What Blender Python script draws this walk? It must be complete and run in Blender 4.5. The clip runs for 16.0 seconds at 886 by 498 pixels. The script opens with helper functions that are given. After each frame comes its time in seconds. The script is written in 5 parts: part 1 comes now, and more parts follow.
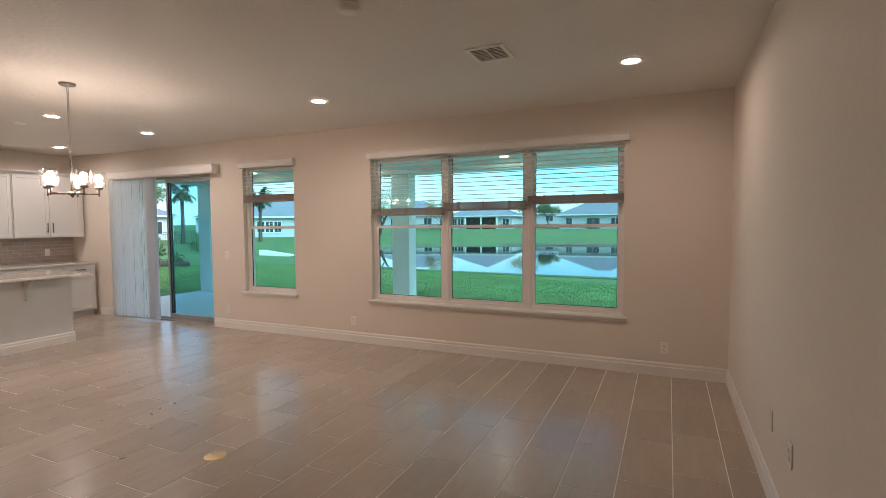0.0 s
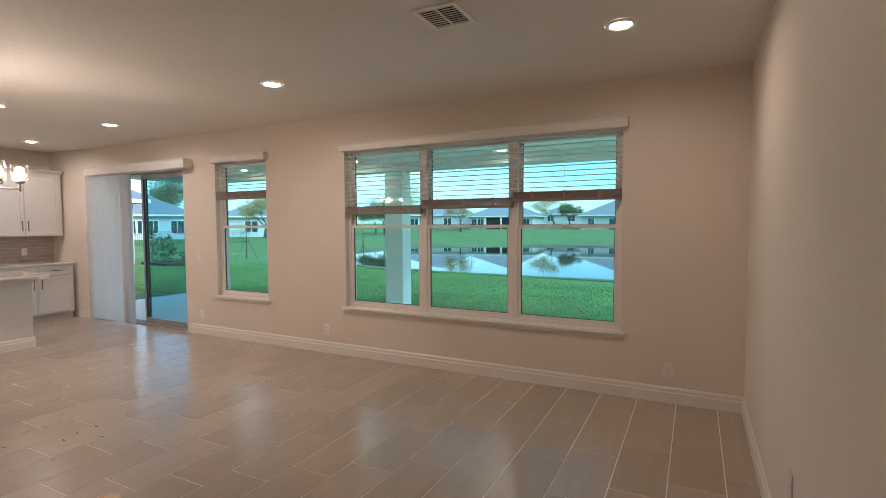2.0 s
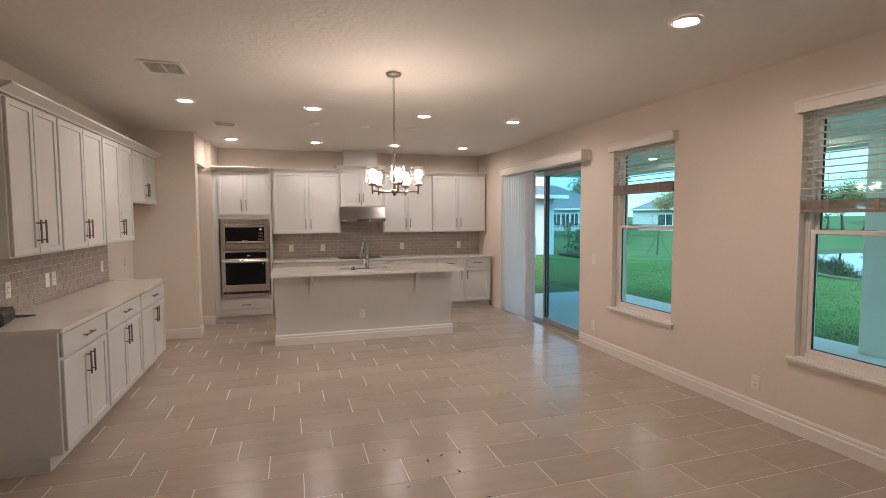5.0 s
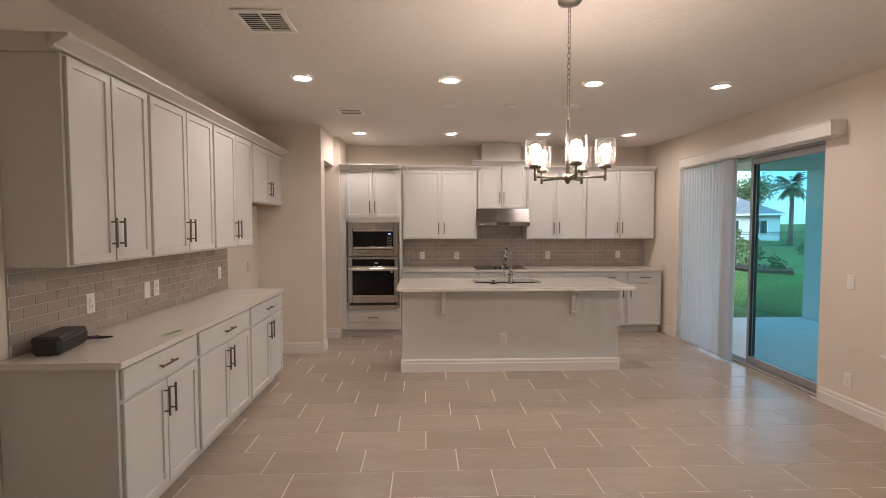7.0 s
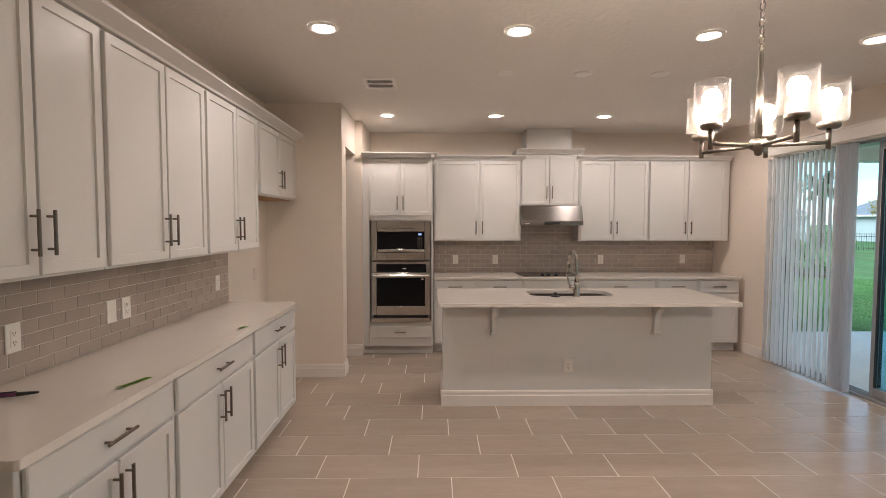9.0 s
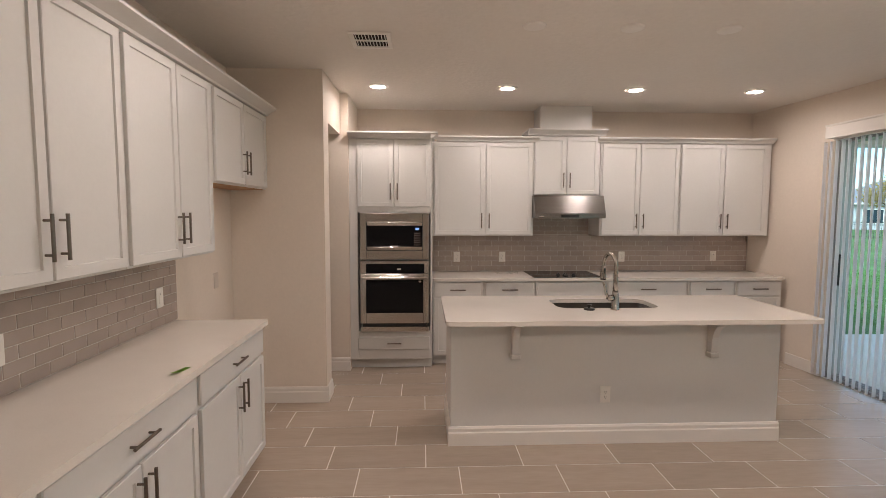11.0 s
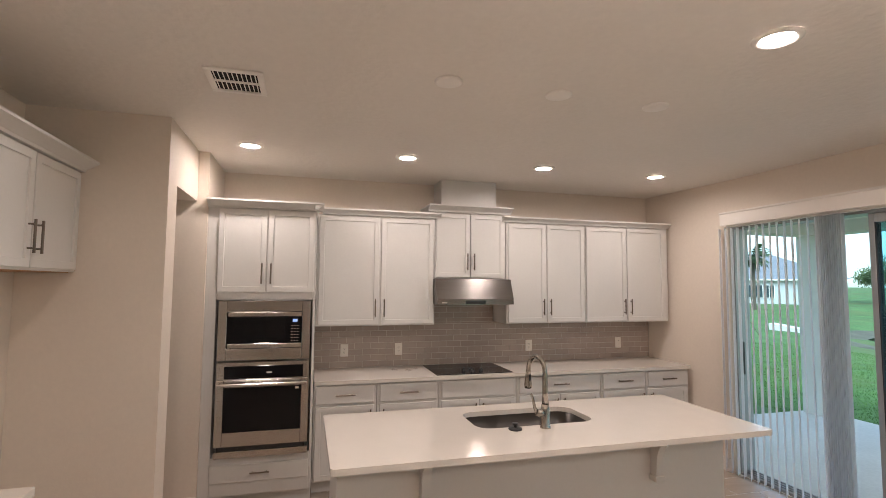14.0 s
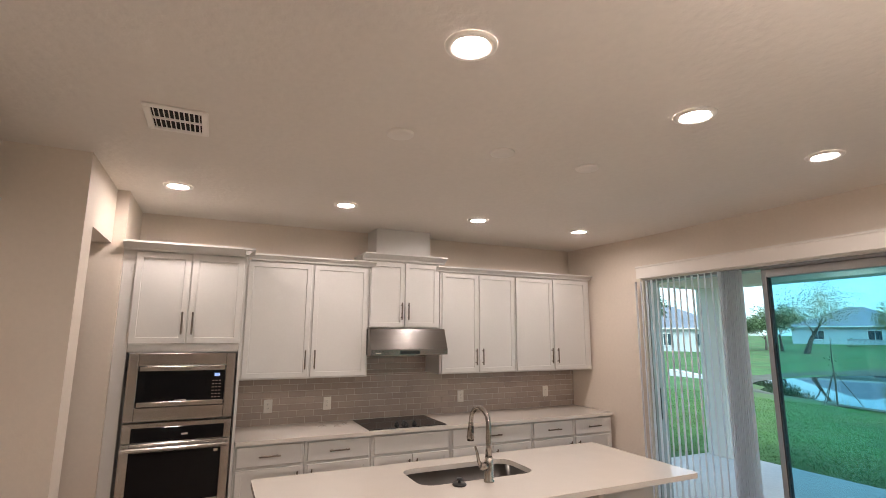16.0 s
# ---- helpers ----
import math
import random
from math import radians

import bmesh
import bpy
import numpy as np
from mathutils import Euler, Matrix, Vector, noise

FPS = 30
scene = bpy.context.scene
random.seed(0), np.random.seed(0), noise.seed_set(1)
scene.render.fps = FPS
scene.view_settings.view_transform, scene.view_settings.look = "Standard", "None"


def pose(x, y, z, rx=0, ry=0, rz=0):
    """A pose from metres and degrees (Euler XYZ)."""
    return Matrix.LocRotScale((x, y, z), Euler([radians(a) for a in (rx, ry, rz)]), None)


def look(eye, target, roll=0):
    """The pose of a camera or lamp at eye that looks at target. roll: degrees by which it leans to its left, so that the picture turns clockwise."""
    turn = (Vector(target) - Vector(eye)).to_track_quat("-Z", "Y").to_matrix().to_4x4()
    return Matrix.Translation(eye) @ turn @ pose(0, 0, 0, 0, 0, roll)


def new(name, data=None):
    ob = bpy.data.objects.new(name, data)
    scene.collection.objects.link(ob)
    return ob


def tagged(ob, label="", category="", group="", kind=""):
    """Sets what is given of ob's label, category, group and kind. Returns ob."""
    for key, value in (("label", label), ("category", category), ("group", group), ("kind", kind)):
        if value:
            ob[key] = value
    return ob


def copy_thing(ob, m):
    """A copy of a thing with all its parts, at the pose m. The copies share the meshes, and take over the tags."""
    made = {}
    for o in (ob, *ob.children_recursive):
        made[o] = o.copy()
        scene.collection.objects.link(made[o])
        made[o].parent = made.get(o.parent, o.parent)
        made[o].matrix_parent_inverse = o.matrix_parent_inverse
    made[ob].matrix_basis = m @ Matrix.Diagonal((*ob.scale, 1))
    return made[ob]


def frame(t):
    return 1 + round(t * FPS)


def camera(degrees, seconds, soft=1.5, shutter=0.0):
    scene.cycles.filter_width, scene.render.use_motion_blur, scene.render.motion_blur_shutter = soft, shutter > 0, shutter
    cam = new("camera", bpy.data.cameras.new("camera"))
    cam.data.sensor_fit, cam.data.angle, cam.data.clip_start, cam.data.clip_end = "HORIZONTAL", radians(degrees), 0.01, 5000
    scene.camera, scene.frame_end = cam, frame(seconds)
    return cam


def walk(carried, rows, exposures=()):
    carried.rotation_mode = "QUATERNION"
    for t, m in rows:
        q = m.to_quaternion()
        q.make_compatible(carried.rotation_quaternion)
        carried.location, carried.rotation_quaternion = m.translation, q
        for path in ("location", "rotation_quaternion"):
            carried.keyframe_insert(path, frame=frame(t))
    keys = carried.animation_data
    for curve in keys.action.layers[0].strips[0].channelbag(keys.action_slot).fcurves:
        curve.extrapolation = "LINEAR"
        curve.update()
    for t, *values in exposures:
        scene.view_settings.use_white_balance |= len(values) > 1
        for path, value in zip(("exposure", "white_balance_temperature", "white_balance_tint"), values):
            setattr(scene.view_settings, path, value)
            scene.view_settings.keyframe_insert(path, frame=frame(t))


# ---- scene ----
cam = camera(84.0, 16.0, soft=0.6)
# seconds, eye x y z, yaw, pitch, roll
ROWS = [
    (0.0, 9.460, -5.216, 1.518, 24.58, -3.04, -0.50),
    (0.5, 9.557, -5.002, 1.526, 24.28, -3.37, -0.49),
    (1.0, 9.624, -4.829, 1.528, 24.17, -3.17, -0.45),
    (1.5, 9.659, -4.662, 1.515, 25.17, -3.13, -0.38),
    (2.0, 9.621, -4.456, 1.510, 27.15, -3.01, -0.29),
    (2.5, 9.562, -4.338, 1.530, 31.41, -3.00, -0.24),
    (3.0, 9.536, -4.241, 1.572, 37.61, -3.44, -0.23),
    (3.5, 9.558, -4.178, 1.602, 47.20, -3.49, -0.26),
    (4.0, 9.260, -3.946, 1.583, 57.08, -3.71, -0.35),
    (4.5, 8.949, -3.717, 1.581, 65.51, -3.60, -0.34),
    (5.0, 8.716, -3.491, 1.588, 72.81, -3.66, -0.24),
    (7.5, 7.141, -3.455, 1.525, 88.45, -2.79, -0.02),
    (8.0, 6.890, -3.574, 1.508, 88.39, -2.88, 0.04),
    (8.5, 6.664, -3.680, 1.521, 89.12, -2.84, 0.07),
    (11.0, 5.590, -3.883, 1.597, 87.58, -4.41, 0.17),
    (11.5, 5.388, -3.828, 1.632, 86.06, -5.54, 0.22),
    (12.0, 5.170, -3.767, 1.685, 83.64, -5.22, 0.25),
    (12.5, 5.023, -3.784, 1.741, 82.01, -3.30, 0.26),
    (13.0, 4.908, -3.839, 1.744, 79.93, -0.61, 0.32),
    (13.5, 4.840, -3.863, 1.734, 77.10, 1.98, 0.39),
    (14.0, 4.825, -3.857, 1.715, 74.48, 4.07, 0.46),
    (14.5, 4.810, -3.851, 1.672, 72.11, 5.63, 0.49),
    (15.0, 4.808, -3.851, 1.646, 70.01, 6.37, 0.47),
    (15.5, 4.812, -3.891, 1.666, 67.58, 7.55, 0.39),
    (16.0, 4.776, -3.995, 1.719, 65.09, 9.78, 0.29),
]
EXPOSURES = [(0.0, 2.03), (3.0, 2.0), (5.0, 1.96), (11.0, 1.98), (13.0, 2.03), (16.0, 2.03)]
walk(cam, [(t, pose(x, y, z, 90 + pitch, -roll, yaw)) for t, x, y, z, yaw, pitch, roll in ROWS], EXPOSURES)

# ---------------------------------------------------------------- world and light
CEIL, EAST_END, SOUTH = 2.722, 9.985, -5.43
SKY_STRENGTH = 0.145
CAN_POWER, BULB_POWER = 61.0, 40.0
WARM = (1.0, 0.872, 0.83)


def build_world():
    w = bpy.data.worlds.new("sky")
    scene.world = w
    w.use_nodes = True
    nt = w.node_tree
    nt.nodes.clear()
    out = nt.nodes.new("ShaderNodeOutputWorld")
    bg = nt.nodes.new("ShaderNodeBackground")
    sky = nt.nodes.new("ShaderNodeTexSky")
    sky.sky_type, sky.sun_disc = "NISHITA", False
    sky.sun_elevation, sky.sun_rotation = radians(42), radians(110)
    sky.air_density, sky.dust_density, sky.ozone_density = 1.0, 0.6, 3.0
    tc = nt.nodes.new("ShaderNodeTexCoord")
    mp = nt.nodes.new("ShaderNodeMapping")
    mp.inputs["Scale"].default_value = (1.5, 1.5, 5.0)
    nz = nt.nodes.new("ShaderNodeTexNoise")
    nz.inputs["Scale"].default_value, nz.inputs["Detail"].default_value = 2.2, 6
    ramp = nt.nodes.new("ShaderNodeValToRGB")
    ramp.color_ramp.elements[0].position, ramp.color_ramp.elements[1].position = 0.42, 0.68
    mix = nt.nodes.new("ShaderNodeMix")
    mix.data_type = "RGBA"
    mix.inputs["B"].default_value = (2.5, 3.25, 3.65, 1)
    tint = nt.nodes.new("ShaderNodeMix")
    tint.data_type, tint.blend_type = "RGBA", "MULTIPLY"
    tint.inputs["Factor"].default_value = 1.0
    tint.inputs["B"].default_value = (0.30, 0.45, 0.52, 1)
    ln = nt.links.new
    ln(tc.outputs["Generated"], mp.inputs["Vector"])
    ln(mp.outputs["Vector"], nz.inputs["Vector"])
    ln(nz.outputs["Fac"], ramp.inputs["Fac"])
    ln(sky.outputs["Color"], tint.inputs["A"])
    ln(ramp.outputs["Color"], mix.inputs["Factor"])
    ln(tint.outputs["Result"], mix.inputs["A"])
    ln(mix.outputs["Result"], bg.inputs["Color"])
    bg.inputs["Strength"].default_value = SKY_STRENGTH
    ln(bg.outputs["Background"], out.inputs["Surface"])


build_world()
sun_data = bpy.data.lights.new("sun", "SUN")
sun_data.energy, sun_data.angle, sun_data.color = 1.5, radians(50), (0.72, 0.95, 1.0)
sun = new("sun", sun_data)
sun.matrix_world = look((62, -22, 60), (0, 0, 0))


# ---------------------------------------------------------------- materials
def mat(name, base, rough=0.5, metal=0.0, grain=0.0, grain_scale=8.0, stretch=(1, 1, 1), fine=0.0, fine_scale=120.0,
        bump=0.0, bump_scale=60.0, spec=0.5, coat=0.0, piece=0.0, rough_var=0.0, coords="Object", relief=0.004):
    """A surface with colour drift at a coarse and a fine scale, bump and uneven gloss."""
    m = bpy.data.materials.new(name)
    m.use_nodes = True
    nt = m.node_tree
    p = nt.nodes["Principled BSDF"]
    p.inputs["Roughness"].default_value, p.inputs["Metallic"].default_value = rough, metal
    p.inputs["Specular IOR Level"].default_value, p.inputs["Coat Weight"].default_value = spec, coat
    p.inputs["Coat Roughness"].default_value = 0.03
    p.inputs["Base Color"].default_value = (*base, 1)
    tc = nt.nodes.new("ShaderNodeTexCoord")
    mp = nt.nodes.new("ShaderNodeMapping")
    mp.inputs["Scale"].default_value = stretch
    ln = nt.links.new
    info = nt.nodes.new("ShaderNodeObjectInfo")
    if piece:
        off = nt.nodes.new("ShaderNodeVectorMath")
        off.operation = "MULTIPLY_ADD"
        off.inputs[1].default_value = (37.0, 53.0, 71.0)
        ln(info.outputs["Random"], off.inputs[0])
        ln(tc.outputs[coords], off.inputs[2])
        ln(off.outputs["Vector"], mp.inputs["Vector"])
    else:
        ln(tc.outputs[coords], mp.inputs["Vector"])
    value = None
    terms = []
    for amount, scale, detail in ((grain, grain_scale, 4), (fine, fine_scale, 2)):
        if amount:
            n = nt.nodes.new("ShaderNodeTexNoise")
            n.inputs["Scale"].default_value, n.inputs["Detail"].default_value = scale, detail
            ln(mp.outputs["Vector"], n.inputs["Vector"])
            r = nt.nodes.new("ShaderNodeMapRange")
            r.inputs["From Min"].default_value, r.inputs["From Max"].default_value = 0.25, 0.75
            r.inputs["To Min"].default_value, r.inputs["To Max"].default_value = 1 - amount, 1 + amount
            ln(n.outputs["Fac"], r.inputs["Value"])
            terms.append(r.outputs["Result"])
    if piece:
        r = nt.nodes.new("ShaderNodeMapRange")
        r.inputs["To Min"].default_value, r.inputs["To Max"].default_value = 1 - piece, 1 + piece
        ln(info.outputs["Random"], r.inputs["Value"])
        terms.append(r.outputs["Result"])
    for t in terms:
        if value is None:
            value = t
        else:
            mu = nt.nodes.new("ShaderNodeMath")
            mu.operation = "MULTIPLY"
            ln(value, mu.inputs[0])
            ln(t, mu.inputs[1])
            value = mu.outputs["Value"]
    if value is not None:
        sc = nt.nodes.new("ShaderNodeVectorMath")
        sc.operation = "SCALE"
        sc.inputs[0].default_value = base
        ln(value, sc.inputs["Scale"])
        ln(sc.outputs["Vector"], p.inputs["Base Color"])
    if rough_var:
        n = nt.nodes.new("ShaderNodeTexNoise")
        n.inputs["Scale"].default_value, n.inputs["Detail"].default_value = grain_scale * 0.6, 3
        ln(mp.outputs["Vector"], n.inputs["Vector"])
        r = nt.nodes.new("ShaderNodeMapRange")
        r.inputs["To Min"].default_value, r.inputs["To Max"].default_value = rough - rough_var, rough + rough_var
        ln(n.outputs["Fac"], r.inputs["Value"])
        ln(r.outputs["Result"], p.inputs["Roughness"])
    if bump:
        n = nt.nodes.new("ShaderNodeTexNoise")
        n.inputs["Scale"].default_value, n.inputs["Detail"].default_value = bump_scale, 3
        ln(mp.outputs["Vector"], n.inputs["Vector"])
        b = nt.nodes.new("ShaderNodeBump")
        b.inputs["Strength"].default_value, b.inputs["Distance"].default_value = bump, relief
        ln(n.outputs["Fac"], b.inputs["Height"])
        ln(b.outputs["Normal"], p.inputs["Normal"])
    return m


def glow(name, color, strength):
    m = bpy.data.materials.new(name)
    m.use_nodes = True
    p = m.node_tree.nodes["Principled BSDF"]
    p.inputs["Base Color"].default_value = (0.8, 0.8, 0.8, 1)
    p.inputs["Emission Color"].default_value = (*color, 1)
    p.inputs["Emission Strength"].default_value = strength
    return m


def glass(name, tint, gloss_rough=0.02, waves=0.0, scale=60.0):
    """A thin sheet of glass: tinted, clear, with a mirror gloss by its angle."""
    m = bpy.data.materials.new(name)
    m.use_nodes = True
    nt = m.node_tree
    nt.nodes.clear()
    out = nt.nodes.new("ShaderNodeOutputMaterial")
    tr = nt.nodes.new("ShaderNodeBsdfTransparent")
    tr.inputs["Color"].default_value = (*tint, 1)
    gl = nt.nodes.new("ShaderNodeBsdfGlossy")
    gl.inputs["Roughness"].default_value = gloss_rough
    lw = nt.nodes.new("ShaderNodeLayerWeight")
    lw.inputs["Blend"].default_value = 0.5
    pw = nt.nodes.new("ShaderNodeMath")
    pw.operation = "POWER"
    pw.inputs[1].default_value = 5.0
    fr = nt.nodes.new("ShaderNodeMapRange")
    fr.inputs["To Min"].default_value, fr.inputs["To Max"].default_value = 0.03, 0.7
    nt.links.new(lw.outputs["Facing"], pw.inputs[0])
    nt.links.new(pw.outputs["Value"], fr.inputs["Value"])
    mx = nt.nodes.new("ShaderNodeMixShader")
    ln = nt.links.new
    if waves:
        v = nt.nodes.new("ShaderNodeTexVoronoi")
        v.inputs["Scale"].default_value = scale
        b = nt.nodes.new("ShaderNodeBump")
        b.inputs["Strength"].default_value, b.inputs["Distance"].default_value = waves, 0.004
        tc = nt.nodes.new("ShaderNodeTexCoord")
        ln(tc.outputs["Object"], v.inputs["Vector"])
        ln(v.outputs["Distance"], b.inputs["Height"])
        ln(b.outputs["Normal"], gl.inputs["Normal"])
        ln(b.outputs["Normal"], lw.inputs["Normal"])
    ln(fr.outputs["Result"], mx.inputs["Fac"])
    ln(tr.outputs["BSDF"], mx.inputs[1])
    ln(gl.outputs["BSDF"], mx.inputs[2])
    ln(mx.outputs["Shader"], out.inputs["Surface"])
    return m


def let_light_through(m, color, share):
    """Mix a translucent share into a thin surface."""
    nt = m.node_tree
    p = nt.nodes["Principled BSDF"]
    out = next(n for n in nt.nodes if n.type == "OUTPUT_MATERIAL")
    tr = nt.nodes.new("ShaderNodeBsdfTranslucent")
    tr.inputs["Color"].default_value = (*color, 1)
    mx = nt.nodes.new("ShaderNodeMixShader")
    mx.inputs["Fac"].default_value = share
    nt.links.new(p.outputs["BSDF"], mx.inputs[1])
    nt.links.new(tr.outputs["BSDF"], mx.inputs[2])
    nt.links.new(mx.outputs["Shader"], out.inputs["Surface"])
    return m


def mottle(m, color, scale, lo=0.45, hi=0.7):
    """Blend a second colour into a surface in uneven patches."""
    nt = m.node_tree
    p = nt.nodes["Principled BSDF"]
    was = p.inputs["Base Color"].links[0].from_socket
    tc = nt.nodes.new("ShaderNodeTexCoord")
    n = nt.nodes.new("ShaderNodeTexNoise")
    n.inputs["Scale"].default_value, n.inputs["Detail"].default_value, n.inputs["Roughness"].default_value = scale, 5, 0.65
    r = nt.nodes.new("ShaderNodeMapRange")
    r.inputs["From Min"].default_value, r.inputs["From Max"].default_value = lo, hi
    mx = nt.nodes.new("ShaderNodeMix")
    mx.data_type = "RGBA"
    mx.inputs["B"].default_value = (*color, 1)
    ln = nt.links.new
    ln(tc.outputs["Object"], n.inputs["Vector"])
    ln(n.outputs["Fac"], r.inputs["Value"])
    ln(r.outputs["Result"], mx.inputs["Factor"])
    ln(was, mx.inputs["A"])
    ln(mx.outputs["Result"], p.inputs["Base Color"])


def brush(m, amount, turn):
    """Stretch the gloss across the direction in which the metal was brushed."""
    nt = m.node_tree
    p = nt.nodes["Principled BSDF"]
    t = nt.nodes.new("ShaderNodeTangent")
    t.direction_type, t.axis = "RADIAL", "Z"
    p.inputs["Anisotropic"].default_value, p.inputs["Anisotropic Rotation"].default_value = amount, turn
    nt.links.new(t.outputs["Tangent"], p.inputs["Tangent"])


WALL = mat("wall_paint", (0.738, 0.65, 0.556), 0.62, grain=0.025, grain_scale=1.3, fine=0.02, fine_scale=40, bump=0.12, bump_scale=95)
CEILING = mat("ceiling_paint", (0.77, 0.72, 0.655), 0.75, grain=0.03, grain_scale=0.9, fine=0.02, fine_scale=30, bump=0.6, bump_scale=26, relief=0.006)
TRIM = mat("trim_paint", (0.78, 0.73, 0.67), 0.38, grain=0.02, grain_scale=3, bump=0.03, bump_scale=60)
CABINET = mat("cabinet_paint", (0.68, 0.66, 0.625), 0.36, grain=0.02, grain_scale=2.5, fine=0.012, fine_scale=60, bump=0.03, bump_scale=80)
CABINET_RAW = mat("cabinet_underside_wood", (0.42, 0.22, 0.09), 0.55, grain=0.2, grain_scale=6, stretch=(1, 9, 1))
QUARTZ = mat("white_quartz", (0.745, 0.69, 0.62), 0.12, coat=0.25, grain=0.02, grain_scale=7, fine=0.03, fine_scale=240, rough_var=0.015)
FLOOR_TILE = mat("plank_tile", (0.415, 0.334, 0.268), 0.25, grain=0.06, grain_scale=5.5, stretch=(2.2, 0.35, 1), fine=0.05, fine_scale=26, bump=0.02,
                 bump_scale=30, piece=0.07, rough_var=0.04)
GROUT = mat("grout", (0.78, 0.73, 0.66), 0.85, grain=0.1, grain_scale=4, bump=0.2, bump_scale=200)
SPLASH = mat("subway_tile", (0.41, 0.34, 0.295), 0.16, grain=0.05, grain_scale=9, piece=0.07, bump=0.05, bump_scale=14)
SPLASH_GROUT = mat("splash_grout", (0.60, 0.555, 0.505), 0.85, grain=0.08, grain_scale=12)
SINK_STEEL = mat("sink_steel", (0.085, 0.078, 0.072), 0.30, 1.0, grain=0.1, grain_scale=5, rough_var=0.08)
HOOD_STEEL = mat("hood_steel", (0.25, 0.232, 0.215), 0.24, 1.0, grain=0.06, grain_scale=3, stretch=(1, 1, 30), rough_var=0.03)
STEEL = mat("brushed_steel", (0.57, 0.535, 0.50), 0.22, 1.0, grain=0.08, grain_scale=3, stretch=(1, 1, 40), fine=0.05, fine_scale=80, rough_var=0.06)
NICKEL = mat("brushed_nickel", (0.40, 0.365, 0.325), 0.26, 1.0, grain=0.06, grain_scale=20)
LAMP_METAL = mat("chandelier_nickel", (0.24, 0.215, 0.185), 0.36, 1.0, grain=0.06, grain_scale=20)
BRONZE = mat("dark_bronze_pull", (0.20, 0.165, 0.135), 0.34, 1.0, grain=0.08, grain_scale=30)
BLACK_GLASS = mat("black_glass", (0.008, 0.008, 0.009), 0.06, spec=0.22, grain=0.1, grain_scale=4)
BLACK = mat("black_plastic", (0.018, 0.018, 0.018), 0.42, grain=0.1, grain_scale=30)
# near-black colour that stands in for shade inside openings
GAP_SHADE = mat("cavity_shade", (0.02, 0.018, 0.016), 0.9, grain=0.1, grain_scale=9)
WHITE_PLASTIC = mat("white_plastic", (0.82, 0.78, 0.72), 0.35, grain=0.015, grain_scale=20)
CREAM_PLASTIC = mat("painted_over_plastic", (0.66, 0.58, 0.51), 0.45, grain=0.02, grain_scale=20)
BRASS = mat("brass", (0.80, 0.56, 0.28), 0.28, 1.0, grain=0.12, grain_scale=60, bump=0.2, bump_scale=160)
TAPE = mat("green_tape", (0.17, 0.34, 0.02), 0.6, grain=0.08, grain_scale=40)
PURPLE = mat("purple_plastic", (0.16, 0.05, 0.12), 0.4, grain=0.05, grain_scale=40)
LEAF_BIT = mat("dry_leaf", (0.05, 0.032, 0.02), 0.8, grain=0.3, grain_scale=50)
WRAP = glass("clear_wrap", (0.97, 0.97, 0.97), 0.15)
SLAT = mat("blind_slat", (0.84, 0.80, 0.75), 0.5, grain=0.03, grain_scale=6, stretch=(0.3, 1, 1))
# White slats again; backlit shade of the raised bunch is put into this colour.
STACK_SHADE = mat("blind_stack_shade", (0.29, 0.22, 0.185), 0.55, grain=0.08, grain_scale=5, stretch=(0.3, 1, 8))
VANE = mat("blind_vane", (0.84, 0.83, 0.83), 0.6, grain=0.02, grain_scale=5, stretch=(1, 1, 0.1), piece=0.05)
let_light_through(SLAT, (0.92, 0.90, 0.87), 0.6)
let_light_through(VANE, (0.92, 0.93, 0.95), 0.72)
SASH = mat("window_vinyl", (0.80, 0.74, 0.69), 0.4, grain=0.02, grain_scale=6)
ALUMINIUM = mat("door_aluminium", (0.44, 0.44, 0.44), 0.38, 0.7, grain=0.06, grain_scale=4)
GASKET = mat("dark_gasket", (0.03, 0.03, 0.035), 0.6, grain=0.1, grain_scale=20)
PANE = glass("window_glass", (0.77, 0.97, 0.99))
DOOR_PANE = glass("door_glass", (0.75, 0.92, 0.96))
SEEDED = glass("seeded_glass", (0.97, 0.96, 0.94), 0.20, 0.6, 90.0)
CONCRETE = mat("patio_concrete", (0.66, 0.655, 0.64), 0.75, grain=0.07, grain_scale=1.2, fine=0.05, fine_scale=30, bump=0.15, bump_scale=120)
STUCCO = mat("stucco", (0.82, 0.78, 0.71), 0.9, grain=0.04, grain_scale=2, bump=0.4, bump_scale=70)
STUCCO_FAR = mat("stucco_pale", (0.47, 0.47, 0.465), 0.9, grain=0.05, grain_scale=0.7, piece=0.12)
ROOF = mat("shingle_roof", (0.19, 0.195, 0.22), 0.9, grain=0.15, grain_scale=1.4, fine=0.15, fine_scale=9, piece=0.1)
FAR_GLASS = mat("far_window", (0.03, 0.05, 0.06), 0.08, grain=0.1, grain_scale=1)
LAWN = mat("lawn", (0.072, 0.152, 0.040), 0.95, grain=0.42, grain_scale=0.6, fine=0.3, fine_scale=9, bump=0.8, bump_scale=26)
BLADE = mat("grass_blade", (0.092, 0.205, 0.050), 0.8, grain=0.42, grain_scale=0.7, fine=0.25, fine_scale=3)
WATER = mat("pond_water", (0.012, 0.02, 0.02), 0.03, grain=0.1, grain_scale=0.2, bump=0.02, bump_scale=1.5)
MULCH = mat("mulch", (0.05, 0.028, 0.018), 0.95, grain=0.3, grain_scale=6, bump=0.6, bump_scale=30)
SHORE = mat("shore_soil", (0.11, 0.10, 0.07), 0.9, grain=0.3, grain_scale=0.8, fine=0.2, fine_scale=8, bump=0.5, bump_scale=14)
